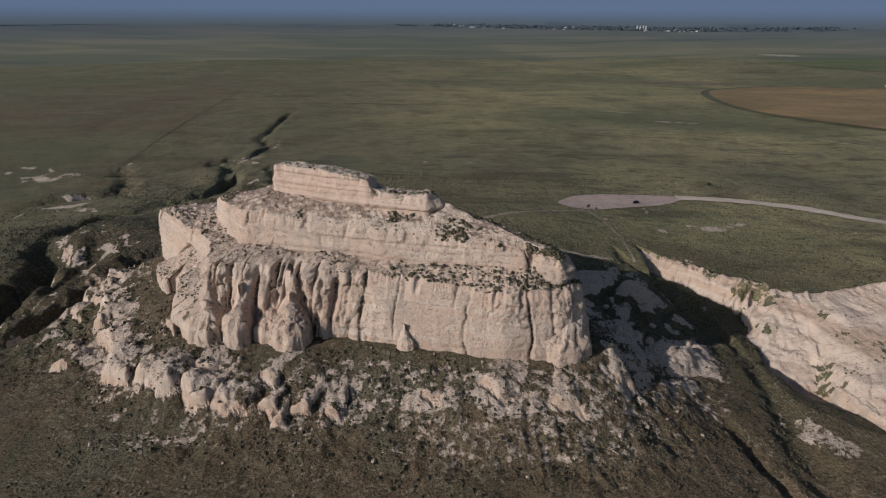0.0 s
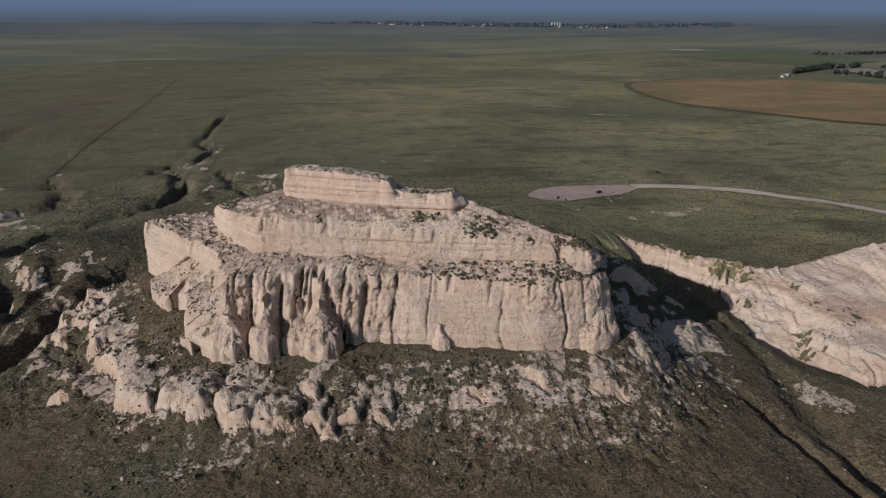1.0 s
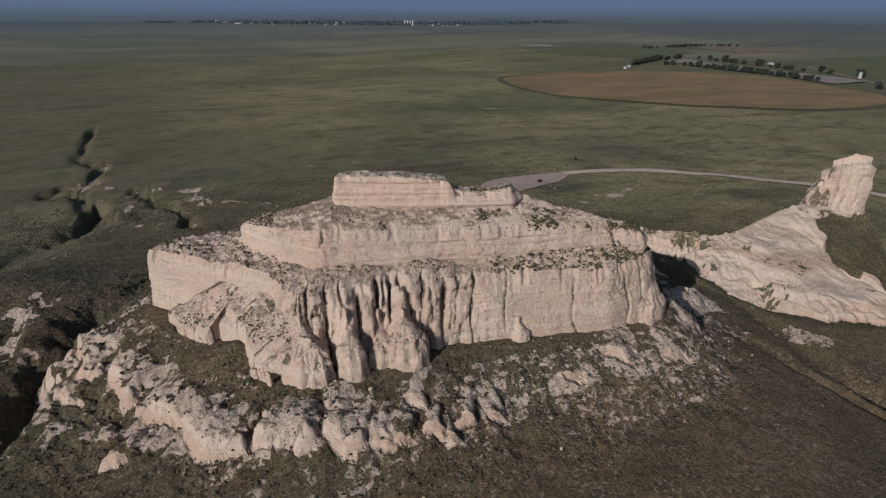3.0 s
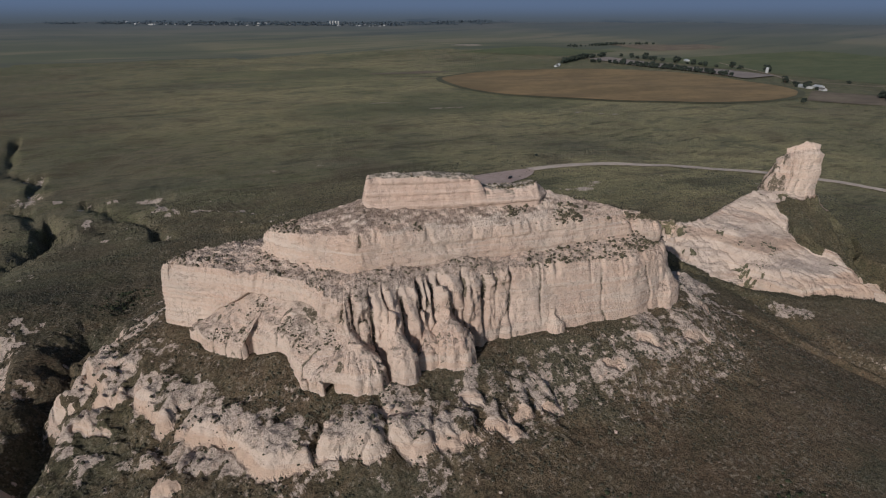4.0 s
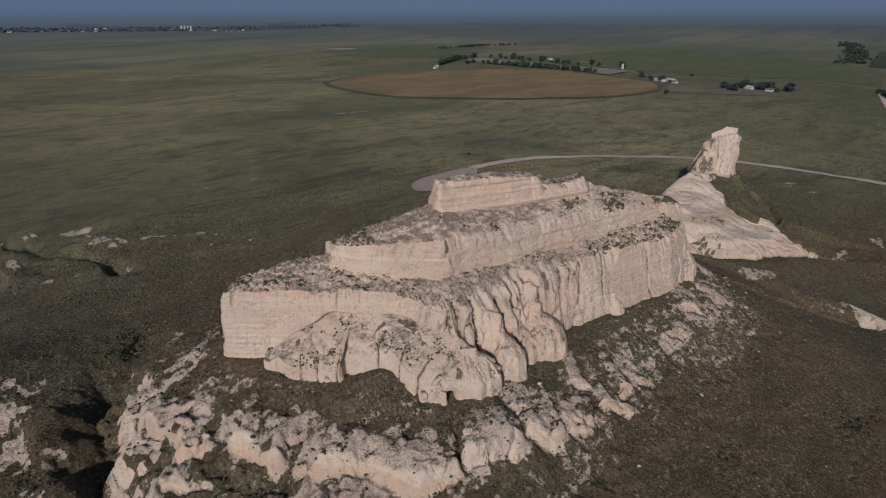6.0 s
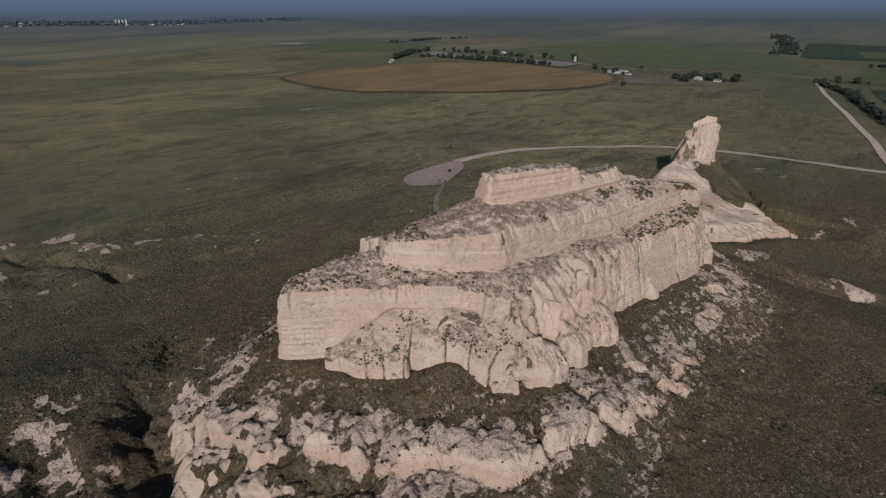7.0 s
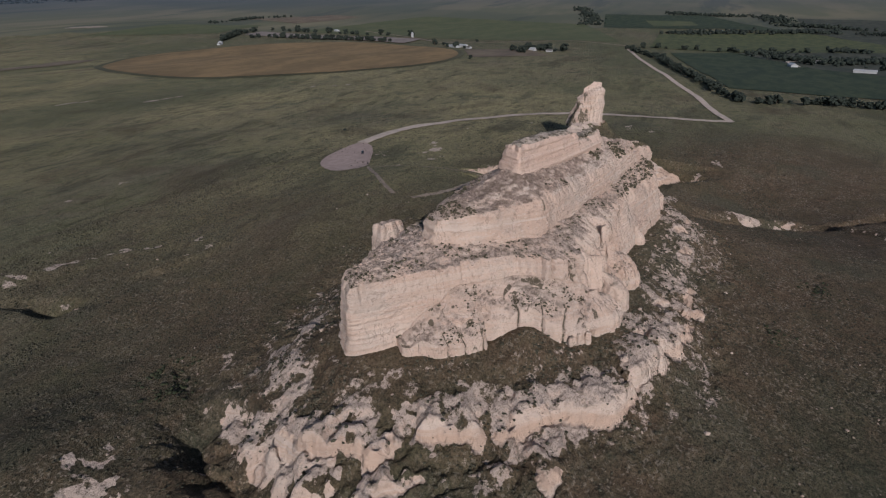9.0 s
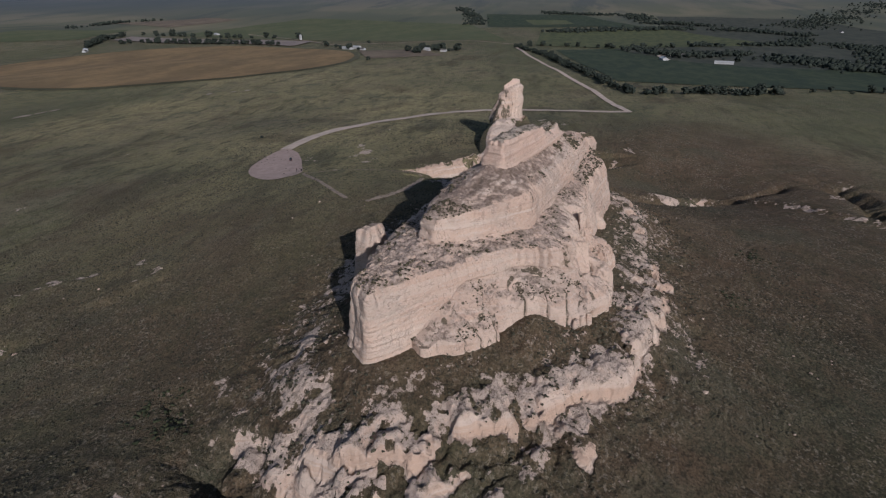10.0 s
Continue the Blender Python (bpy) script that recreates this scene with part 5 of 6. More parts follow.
sizes = 0.25 + 0.95 * np.random.RandomState(32).rand(len(spots)) ** 2.4
tagged(clumps("talus_shrubs", spots, sizes, SAGE, 0.7, 0.4, 0.15, 33), "small dark shrubs among the talus rock", "shrubs", kind="stuff")
spots = sprinkle(420, (-110, 150, 40, 135), lambda x, y, chance: chance < 0.55 + 0.5 * fbm(x, y, 30, 3, 412), 35)
tagged(clumps("scattered_stones", spots, 0.2 + 0.75 * np.random.RandomState(36).rand(len(spots)) ** 3, STONE, 0.7, 0.3, 0.2, 37), "single pale stones lying in brown slope grass", "stones", kind="stuff")
GREEN_BUSH = leafy("green_shrub", (0.024, 0.030, 0.015), (0.052, 0.058, 0.030))
BUSHES = [(-133, 280, 5.5, 70), (-140, 272, 4, 40), (4, 76, 5, 45), (-40, 96, 4, 30)]
for k, (cx, cy, wide, count) in enumerate(BUSHES):
    rs = np.random.RandomState(440 + k)
    bx, by = cx + rs.normal(0, wide, count), cy + rs.normal(0, 0.7 * wide, count)
    tagged(clumps("green_shrubs", np.stack([bx, by, land(bx, by)], -1), 0.5 + 1.0 * rs.rand(count) ** 1.8, GREEN_BUSH, 0.7, 0.42, 0.2, 450 + k), "patch of dark green shrubs in brown grass", "shrubs", kind="stuff")
pts = np.concatenate(TOPS["buttress"][:1])
pts = pts[(fbm(pts[:, 0], pts[:, 1], 7, 3, 415) + 0.25 * fbm(pts[:, 2], pts[:, 0], 3, 2, 416) > 0.34) & (pts[:, 2] > 67)]
pts = pts[np.random.RandomState(41).randint(0, len(pts), 700)]
tagged(clumps("buttress_shrubs", pts, 0.3 + 0.6 * np.random.RandomState(42).rand(700) ** 2, LEDGE, 0.6, 0.4, 0.3, 43), "patches of dark shrubs on the rock apron", "shrubs", kind="stuff")
for part_name, count, reach in (("lower_cliff", 2000, 0.8), ("upper_wall", 1300, 0.75), ("cap_rock", 60, 0.5)):
    pts = TOPS[part_name]
    near_edge = pts[: int(len(pts) * reach)]
    pick = np.random.RandomState(count).randint(0, len(near_edge), count * 3)
    pts = near_edge[pick]
    pts = pts[fbm(pts[:, 0], pts[:, 1], 9, 4, 409) + 0.45 * (pts[:, 0] > -20) * (part_name == "lower_cliff") > 0.12][:count]
    sizes = 0.35 * (pts[:, 0] > -20) + 0.2 + 0.85 * np.random.RandomState(count + 1).rand(len(pts)) ** 2.2
    tagged(clumps("ledge_shrubs", pts, sizes, LEDGE, 0.7, 0.4, 0.15, count + 2), "small dark shrubs on the butte's ledges", "shrubs", kind="stuff")
    pick = np.random.RandomState(count + 5).randint(0, len(near_edge), count)
    tagged(clumps("ledge_stones", near_edge[pick], 0.2 + 1.0 * np.random.RandomState(count + 6).rand(count) ** 4, STONE, 0.55, 0.3, 0.25, count + 7), "pale broken stones lying on the ledges", "stones", kind="stuff")


# ---- fields ----
def crop(name, dark, light, size, rows=None):
    m = Nodes(name, 0.95)
    c = m.mix(m.step(m.noise(size, 5, (1, 2.2, 1), 0.65), 0.36, 0.64), dark, light)
    c = m.mix(m.step(m.noise(size * 0.13, 4, rough=0.7), 0.45, 0.7, (0, 0.4)), c, tuple(0.6 * k for k in dark))
    return m.color(c).mat


DRY = crop("dry_field", (0.172, 0.120, 0.062), (0.255, 0.172, 0.085), 150)
EDGE = crop("field_edge", (0.075, 0.074, 0.044), (0.105, 0.098, 0.058), 60)
FALLOW = crop("fallow_field", (0.215, 0.178, 0.160), (0.26, 0.215, 0.19), 110)
GREEN = crop("green_field", (0.030, 0.044, 0.027), (0.056, 0.070, 0.038), 45)
OLIVE = crop("olive_field", (0.085, 0.098, 0.048), (0.115, 0.118, 0.060), 200)
LIME = crop("bright_crop", (0.062, 0.074, 0.036), (0.110, 0.116, 0.052), 50)
PASTURE = crop("dark_pasture", (0.046, 0.052, 0.040), (0.075, 0.076, 0.056), 60)
TAN = crop("stubble_field", (0.135, 0.105, 0.078), (0.19, 0.150, 0.105), 90)
CLAY_BARE = crop("bare_clay", (0.24, 0.195, 0.15), (0.40, 0.33, 0.27), 8)


def oval(cx, cy, rx, ry, n=72):
    return [(cx + rx * math.cos(a), cy + ry * math.sin(a)) for a in np.linspace(0, 2 * math.pi, n + 1)[:-1]]


def field(ring_pts, material, label, lift=0.8, cell=26.0, wobble=0.0, seed=0):
    return tagged(patch("field", ring_pts, material, lift, cell, wobble, seed), label, "field", kind="structure")


field(oval(868, 980, 382, 408), EDGE, "dark grassy rim round a dry field", 0.8, 26.0, 0.004)
field(oval(868, 978, 368, 394), DRY, "round dry orange-brown crop field", 1.5, 26.0, 0.006)
field([(1372, 1540), (1522, 1585), (1470, 1250), (1400, 880), (1262, 880), (1325, 1160)], FALLOW, "bare pinkish fallow field between tree rows", 2.6)
field([(1450, 860), (1620, 1520), (2500, 1350), (2250, 520), (1440, 300)], OLIVE, "broad olive-green farm field", 0.7, 40.0)
field([(645, 70), (580, -262), (600, -480), (820, -420), (905, -190), (1050, -40), (1290, 20), (1210, 165)], GREEN, "dark green irrigated field", 0.8, 20.0)
field([(1330, 215), (1820, 215), (1975, -225), (1395, -430), (1335, -146), (1295, 20)], LIME, "bright green crop field with pale rows", 1.0, 24.0)
# ---- rounded heads of rock: the far outcrop and fallen slabs ----
ball = bmesh.new()
bmesh.ops.create_icosphere(ball, subdivisions=3, radius=1.0)
BALL = np.array([v.co[:] for v in ball.verts])
BALL_F = np.array([[v.index for v in f.verts] for f in ball.faces])
ball.free()


def knobs(name, places, material, seed):
    """Weathered heads of rock: x, y, sunk depth, half widths, half height and turn of each."""
    verts, faces = [], []
    for k, (x, y, sink, rx, ry, rz, turn) in enumerate(places):
        v = np.sign(BALL) * np.abs(BALL) ** 0.78
        v = v * np.array([1, 1, 1]) * (1 - 0.18 * np.clip(v[:, 2:3], 0, 1))
        p = v * np.array([rx, ry, rz])
        c, n = math.cos(turn), math.sin(turn)
        p = np.stack([p[:, 0] * c - p[:, 1] * n, p[:, 0] * n + p[:, 1] * c, p[:, 2]], -1)
        w = p + np.array([x, y, 0])
        p = p * (1 + 0.34 * fbm3(w, 2.4, 3, seed)[:, None] - 0.30 * np.abs(fbm3(w * np.array([1, 1, 0.5]), 1.5, 3, seed + 1))[:, None])
        verts.append(p + np.array([x, y, float(land(x, y)) + rz - sink]))
        faces.append(BALL_F + len(BALL) * k)
    return big_mesh(name, np.concatenate(verts), np.concatenate(faces), material)


def beside(line, count, lo, hi, inset, spread, seed, size):
    r = np.random.RandomState(seed)
    pts = np.array(line, float)
    steps = np.diff(pts, axis=0)
    runs = np.concatenate([[0], np.cumsum(np.hypot(*steps.T))])
    out = []
    for u in lo + (hi - lo) * (np.arange(count) + r.uniform(-0.45, 0.45, count)) / count:
        k = min(max(np.searchsorted(runs, u) - 1, 0), len(steps) - 1)
        t = steps[k] / np.hypot(*steps[k])
        q = pts[k] + t * (u - runs[k]) + np.array((-t[1], t[0])) * (inset + spread * r.uniform(-1, 1))
        grow = r.uniform(0.5, 1.0) * size
        rz = grow * r.uniform(0.6, 1.0)
        out.append((q[0], q[1], rz * r.uniform(1.3, 1.7), grow * r.uniform(0.6, 0.95), grow * r.uniform(0.9, 1.7), rz, math.atan2(t[1], t[0]) + r.uniform(-0.3, 0.3)))
    return out


tagged(knobs("rock_outcrop", beside([(128, 110), (124, 90), (131, 66), (129, 42), (112, 25), (90, 7), (66, -12)], 46, 4, 178, 1.0, 2.2, 704, 1.2), STONE, 720),
       "broken line of pale rock outcrops in grass", "rocks", kind="stuff")
for spot in ((-91.2, 157.2, 1.2, 1.0, 1.5, 3.6, 0.9), (-89.9, 155.2, 1.2, 0.7, 1.2, 3.2, 0.7), (-93.2, 159.4, 1.0, 1.1, 1.5, 2.6, 0.9)):
    tagged(knobs("leaning_slab", [spot], ROCK, 730), "pale fallen rock slab at the foot of the cliff", "rock")

field([(2100, 430), (2850, 520), (2850, 60), (2000, -180)], GREEN, "far dark green field", 1.2, 50.0)
field([(2150, 250), (2450, 300), (2430, 120), (2180, 90)], OLIVE, "far pale green field", 1.8, 40.0)
field([(905, -190), (1050, -40), (1290, 20), (1395, -420), (1975, -235), (2700, -300), (2500, -900), (1300, -950), (820, -430)], PASTURE, "dark rough pasture among riverside groves", 0.7, 30.0)
field([(940, 560), (1110, 640), (1150, 480), (1010, 400)], TAN, "tan stubble field beside a farm", 0.9)
field([(1050, 1880), (1500, 2000), (1800, 1800), (1350, 1650)], OLIVE, "wide pale olive pasture", 0.9, 50.0)
field([(2000, 2050), (2500, 1900), (2350, 1650), (1950, 1750)], TAN, "distant pinkish bare field", 1.2, 50.0)
for k, (cx, cy, rx, ry) in enumerate(((1225, 2085, 60, 30), (1180, 2105, 36, 16), (1260, 2075, 26, 14), (312, 790, 14, 4), (334, 786, 9, 3), (352, 782, 7, 3), (470, 640, 8, 3), (490, 615, 6, 3), (505, 600, 6, 3), (255, 880, 16, 3), (280, 874, 12, 2.5))):
    tagged(patch("bare_patch", oval(cx, cy, rx, ry, 40), CLAY_BARE, 0.6 if rx < 15 else 1.0, 3.0, 0.4, k), "pale bare clay patch in the prairie", "bare ground", kind="structure")
field(oval(610, 1420, 120, 30), TAN, "pale tan dry patch in the prairie", 1.0, 12.0, 0.25, 3)
tagged(strip("road", [(1240, 265), (1330, 250), (1420, 420), (1385, 640), (1310, 780), (1420, 900), (1700, 1250)], 7.0, TRACK, 1.2, 12.0), "pale farm road between fields", "road", kind="structure")
tagged(strip("road", [(1029, -72), (1140, -60), (1115, -125)], 7.0, GRAVEL, 1.2, 10.0), "pale farm drive beside the green field", "road", kind="structure")


# ---- trees ----
BARK = plain("bark", (0.10, 0.075, 0.055), 0.95, 0.25, 0.5)
LEAF = leafy("tree_leaves", (0.020, 0.027, 0.022), (0.040, 0.049, 0.037))


def tree(height, girth, seed):
    """A field tree: tapered trunk with limbs, and a ragged crown of leaf clumps."""
    r = np.random.RandomState(seed)
    top = new("tree")
    bm = bmesh.new()
    for k in range(6):
        turn, out = 2 * math.pi * k / 5 + r.uniform(-0.4, 0.4), 0.0 if k == 5 else girth * r.uniform(0.35, 0.6)
        start, end = Vector((0, 0, height * (0.12 if k < 5 else -0.03))), Vector((out * math.cos(turn), out * math.sin(turn), height * r.uniform(0.5, 0.75)))
        m = Matrix.Translation((start + end) / 2) @ (end - start).to_track_quat("Z", "Y").to_matrix().to_4x4()
        wide = height * (0.028 if k == 5 else 0.014)
        bmesh.ops.create_cone(bm, segments=6, radius1=wide, radius2=wide * 0.4, depth=(end - start).length, matrix=m, cap_ends=True)
    me = bpy.data.meshes.new("trunk")
    bm.to_mesh(me)
    bm.free()
    me.materials.append(BARK)
    trunk = new("trunk", me)
    trunk.parent = top
    n = 26
    a, h = r.uniform(0, 2 * math.pi, n), r.uniform(0.22, 1.0, n)
    wide = girth * (0.55 + 0.5 * np.sin(np.pi * np.clip((h - 0.1) * 0.95, 0, 1))) * np.sqrt(r.rand(n)) * 0.62
    c = np.stack([wide * np.cos(a), wide * np.sin(a), height * h * 0.9], -1)
    crown = clumps("crown", c, girth * r.uniform(0.32, 0.62, n), LEAF, 0.85, 0.42, 0.5, seed)
    crown.parent = top
    return top


KINDS = []
for k, (tall, wide) in enumerate(((9, 7), (12, 8), (7, 7), (14, 9))):
    KINDS.append(tagged(tree(tall, wide, 30 + k), "dark green field tree with a ragged crown", "tree", "trees of the farmland"))
rt = np.random.RandomState(77)
SPOTS = []


def tree_row(line, gap, jitter, skip=0.15, scale=1.0):
    pts = np.array(line, float)
    runs = np.concatenate([[0], np.cumsum(np.hypot(*np.diff(pts, axis=0).T))])
    for s in np.arange(0, runs[-1], gap):
        if rt.rand() < skip:
            continue
        s = s + rt.uniform(-0.4, 0.4) * gap
        SPOTS.append((np.interp(s, runs, pts[:, 0]) + rt.uniform(-jitter, jitter), np.interp(s, runs, pts[:, 1]) + rt.uniform(-jitter, jitter), scale * rt.uniform(0.7, 1.2)))


tree_row([(1165, 1455), (1356, 1560), (1540, 1625)], 10, 7, 0.1, 1.35)
tree_row([(1600, 1600), (1596, 1499), (1579, 1353), (1560, 1221), (1545, 1101), (1500, 960)], 30, 8, 0.2, 1.5)
tree_row([(1291, 1449), (1357, 1352), (1325, 1164), (1300, 1026), (1280, 935)], 11, 8, 0.15, 1.3)
tree_row([(1295, 800), (1230, 740), (1170, 700), (1150, 640)], 26, 8, 0.3)
tree_row([(1060, 480), (1110, 500), (1150, 470), (1130, 420), (1160, 400)], 9, 12, 0.1, 1.3)
tree_row([(1200, 246), (1067, 186), (950, 160), (860, 142), (786, 128), (704, 108), (604, 88), (536, 67)], 7.5, 7, 0.05, 0.9)
tree_row([(536, 67), (531, 34), (543, -10), (536, -54), (531, -77), (540, -118)], 4.5, 5, 0.1, 0.85)
tree_row([(560, -118), (570, -230), (590, -330)], 22, 8, 0.3, 0.8)
tree_row([(1240, 262), (1330, 225), (1300, 60), (1330, -140)], 22, 10, 0.3)
tree_row([(1165, -60), (1130, -110), (1060, -95)], 16, 12, 0.2)
for k, (x, y, scale) in enumerate(SPOTS):
    copy_thing(KINDS[k % 4], Matrix.Translation((x, y, float(land(x, y)) + 0.2)) @ Matrix.Rotation(rt.uniform(0, 6.28), 4, "Z") @ Matrix.Diagonal((scale, scale, scale * rt.uniform(0.85, 1.1), 1)))
for k, base in enumerate(KINDS):
    x, y = ((212, 426), (900, 545), (1390, 700), (1010, -200))[k]
    base.matrix_world = Matrix.Translation((x, y, float(land(x, y)))) @ Matrix.Scale((0.3, 0.8, 1, 1)[k], 4)


# aerial haze put into the leaf colour, pale blue instead of green
FAR_LEAF = plain("hazed_distant_trees", (0.060, 0.080, 0.100), 1.0, 0.05, 60.0)


def wood(line, count, wide, label, seed, big=1.0, leaves=LEAF, squash=0.9):
    r = np.random.RandomState(seed)
    pts = np.array(line, float)
    runs = np.concatenate([[0], np.cumsum(np.hypot(*np.diff(pts, axis=0).T))])
    s = r.uniform(0, runs[-1], count)
    s = s[vnoise(s / 70, s * 0, seed) > 0.28]
    x = np.interp(s, runs, pts[:, 0]) + r.normal(0, wide, len(s))
    y = np.interp(s, runs, pts[:, 1]) + r.normal(0, wide, len(s))
    size = big * r.uniform(4, 10, len(s))
    z = land(x, y) + r.uniform(-0.5, 4.5, len(s)) * big
    tagged(clumps("woodland", np.stack([x, y, z], -1), size, leaves, squash, 0.42, 0.2, seed, squash < 0.5), label, "trees", kind="stuff")


wood([(1283, -28), (1165, -95), (1120, -160), (1180, -239), (1040, -308), (885, -348), (800, -430)], 1500, 22, "dark riverside trees in loose groves", 81)
wood([(1390, -440), (1471, -528), (1300, -600), (1000, -480), (966, -421)], 900, 26, "dark groves among pastures", 82)
wood([(1340, -160), (1370, -222), (1400, -440), (1560, -520)], 500, 14, "dark tree belt along field edges", 83, 1.1)
wood([(1830, 240), (1980, -230), (1900, -480), (1698, -600)], 800, 22, "dark tree belt beyond the crops", 84, 1.2)
wood([(2119, -392), (2300, -200), (2692, -220), (2850, 60), (3000, 300)], 700, 26, "far dark tree belt", 85, 1.4)
wood([(2200, 480), (2650, 560), (3200, 700)], 420, 22, "far dark tree belt", 86, 1.4)
wood([(1700, 1980), (2000, 2050), (2200, 2000)], 160, 16, "small far grove on the plain", 87, 1.3)
wood([(2100, -700), (2700, -1100), (3200, -1500)], 900, 60, "far dark woods", 88, 1.0)
wood([(600, -520), (800, -640), (1100, -760), (1500, -900)], 700, 40, "dark trees along a creek", 89, 1.1)

# ---- farms ----
WHITE = plain("white_siding", (0.36, 0.36, 0.355), 0.6, 0.06, 2.0)
TIN = plain("tin_roof", (0.50, 0.50, 0.50), 0.45, 0.1, 3.0, 0.4)
SHINGLE = plain("grey_shingle", (0.12, 0.11, 0.105), 0.85, 0.2, 1.5)
REDWALL = plain("weathered_siding", (0.30, 0.27, 0.24), 0.7, 0.1, 2.0)
PANE = plain("window_glass", (0.03, 0.035, 0.04), 0.1, 0.1, 2.0)


def box(bm, x0, x1, y0, y1, z0, z1, bevel=0.0):
    made = bmesh.ops.create_cube(bm, size=1, matrix=Matrix.Translation(((x0 + x1) / 2, (y0 + y1) / 2, (z0 + z1) / 2)) @ Matrix.Diagonal((x1 - x0, y1 - y0, z1 - z0, 1)))
    if bevel:
        edges = {e for v in made["verts"] for e in v.link_edges}
        bmesh.ops.bevel(bm, geom=list(edges), offset=bevel, segments=2, affect="EDGES", profile=0.5)


def part(name, bm, material, parent, label=""):
    me = bpy.data.meshes.new(name)
    bm.to_mesh(me)
    bm.free()
    me.materials.append(material)
    ob = new(name, me)
    ob.parent = parent
    if label:
        tagged(ob, label)
    return ob


def farmhouse(long, deep, eaves, ridge, wall_mat, roof_mat, name, label, category):
    thing = tagged(new(name), label, category)
    bm = bmesh.new()
    box(bm, -long / 2, long / 2, -deep / 2, deep / 2, -1.5, eaves)
    for sx in (-1, 1):
        v = [bm.verts.new((sx * long / 2, -deep / 2, eaves)), bm.verts.new((sx * long / 2, deep / 2, eaves)), bm.verts.new((sx * long / 2, 0, ridge))]
        bm.faces.new(v if sx > 0 else v[::-1])
    part("wall", bm, wall_mat, thing)
    bm = bmesh.new()
    for sy in (-1, 1):
        lo, hi, t = Vector((0, sy * (deep / 2 + 0.4), eaves - 0.1)), Vector((0, 0, ridge + 0.12)), 0.2
        quad = []
        for z in (0, t):
            for x in (-long / 2 - 0.4, long / 2 + 0.4):
                quad += [bm.verts.new((x, lo.y, lo.z + z)), bm.verts.new((x, hi.y, hi.z + z))]
        a, b, c, d, e, f, g, h = quad
        for face in ((a, b, d, c), (e, g, h, f), (a, c, g, e), (b, f, h, d), (a, e, f, b), (c, d, h, g)):
            bm.faces.new(face)
    bmesh.ops.recalc_face_normals(bm, faces=bm.faces)
    part("roof", bm, roof_mat, thing)
    for x in np.arange(-long / 2 + 1.6, long / 2 - 1, 3.4):
        bm = bmesh.new()
        box(bm, x - 0.5, x + 0.5, -deep / 2 - 0.05, -deep / 2 + 0.05, 0.9, 2.2)
        part("window", bm, PANE, thing)
    bm = bmesh.new()
    box(bm, -0.1, 1.0, deep / 2 - 0.05, deep / 2 + 0.06, 0, 2.1)
    part("door", bm, REDWALL, thing)
    return thing


HOUSE = farmhouse(14, 9, 3.2, 5.8, WHITE, SHINGLE, "farmhouse", "white farmhouse with a grey shingle roof", "house")
BARN = farmhouse(22, 12, 4.5, 7.2, WHITE, TIN, "barn", "white barn with a pale tin roof", "barn")
SHED = farmhouse(34, 13, 4.2, 6.2, WHITE, WHITE, "long_shed", "long white livestock shed with a pale roof", "shed")


def put(thing, x, y, turn, first=[]):
    m = Matrix.Translation((x, y, float(land(x, y)))) @ Matrix.Rotation(radians(turn), 4, "Z")
    if thing.name in first:
        return copy_thing(thing, m)
    first.append(thing.name)
    thing.matrix_world = m
    return thing


for thing, x, y, turn in ((BARN, 1137, 474, 70), (HOUSE, 1124, 428, 80), (HOUSE, 1155, 450, 20), (SHED, 1179, 690, 60), (HOUSE, 1152, 640, 65), (BARN, 1195, 670, 65), (BARN, 1111, 1405, 40),
                          (HOUSE, 1130, 1425, 40), (HOUSE, 1090, 1390, 20), (SHED, 960, -160, 75), (BARN, 1029, -60, 10), (HOUSE, 1118, -120, 60), (HOUSE, 1640, 1480, 60), (BARN, 1660, 1350, 60), (HOUSE, 1868, -748, 0)):
    put(thing, x, y, turn)


def silo(radius, tall, name, label):
    thing = tagged(new(name), label, "silo")
    bm = bmesh.new()
    bmesh.ops.create_cone(bm, segments=20, radius1=radius, radius2=radius, depth=tall + 2, matrix=Matrix.Translation((0, 0, tall / 2 - 1)), cap_ends=True)
    part("shell", bm, WHITE, thing)
    bm = bmesh.new()
    bmesh.ops.create_cone(bm, segments=20, radius1=radius * 1.04, radius2=radius * 0.15, depth=radius * 0.5, matrix=Matrix.Translation((0, 0, tall + radius * 0.25)), cap_ends=True)
    part("roof", bm, TIN, thing)
    return thing


SILO = silo(4.0, 14, "silo", "white grain silo with a conical roof")
put(SILO, 1464, 944, 0)
# town on the far plain with its grain elevator
TOWN = np.array((1420.0, 4215.0))
ACROSS = np.array((0.947, -0.32))
BIN = silo(6.0, 27, "grain_elevator", "white concrete grain elevator in the far town")
for k, off in enumerate((-34, -14, 6, 26)):
    x, y = TOWN + ACROSS * off
    put(BIN, x, y, 0)
rv = np.random.RandomState(9)
for k in range(34):
    off, back = rv.uniform(-1500, 420), rv.uniform(-110, 110)
    x, y = TOWN + ACROSS * off + np.array((0.32, 0.947)) * back
    m = Matrix.Translation((x, y, float(land(x, y)))) @ Matrix.Rotation(rv.uniform(0, 3.1), 4, "Z") @ Matrix.Diagonal((*(rv.uniform(0.6, 1.3),) * 3, 1))
    copy_thing((HOUSE, BARN, SHED)[k % 3], m)
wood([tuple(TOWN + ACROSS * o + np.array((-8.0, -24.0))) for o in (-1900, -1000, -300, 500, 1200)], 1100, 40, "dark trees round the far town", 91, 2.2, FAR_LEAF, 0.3)
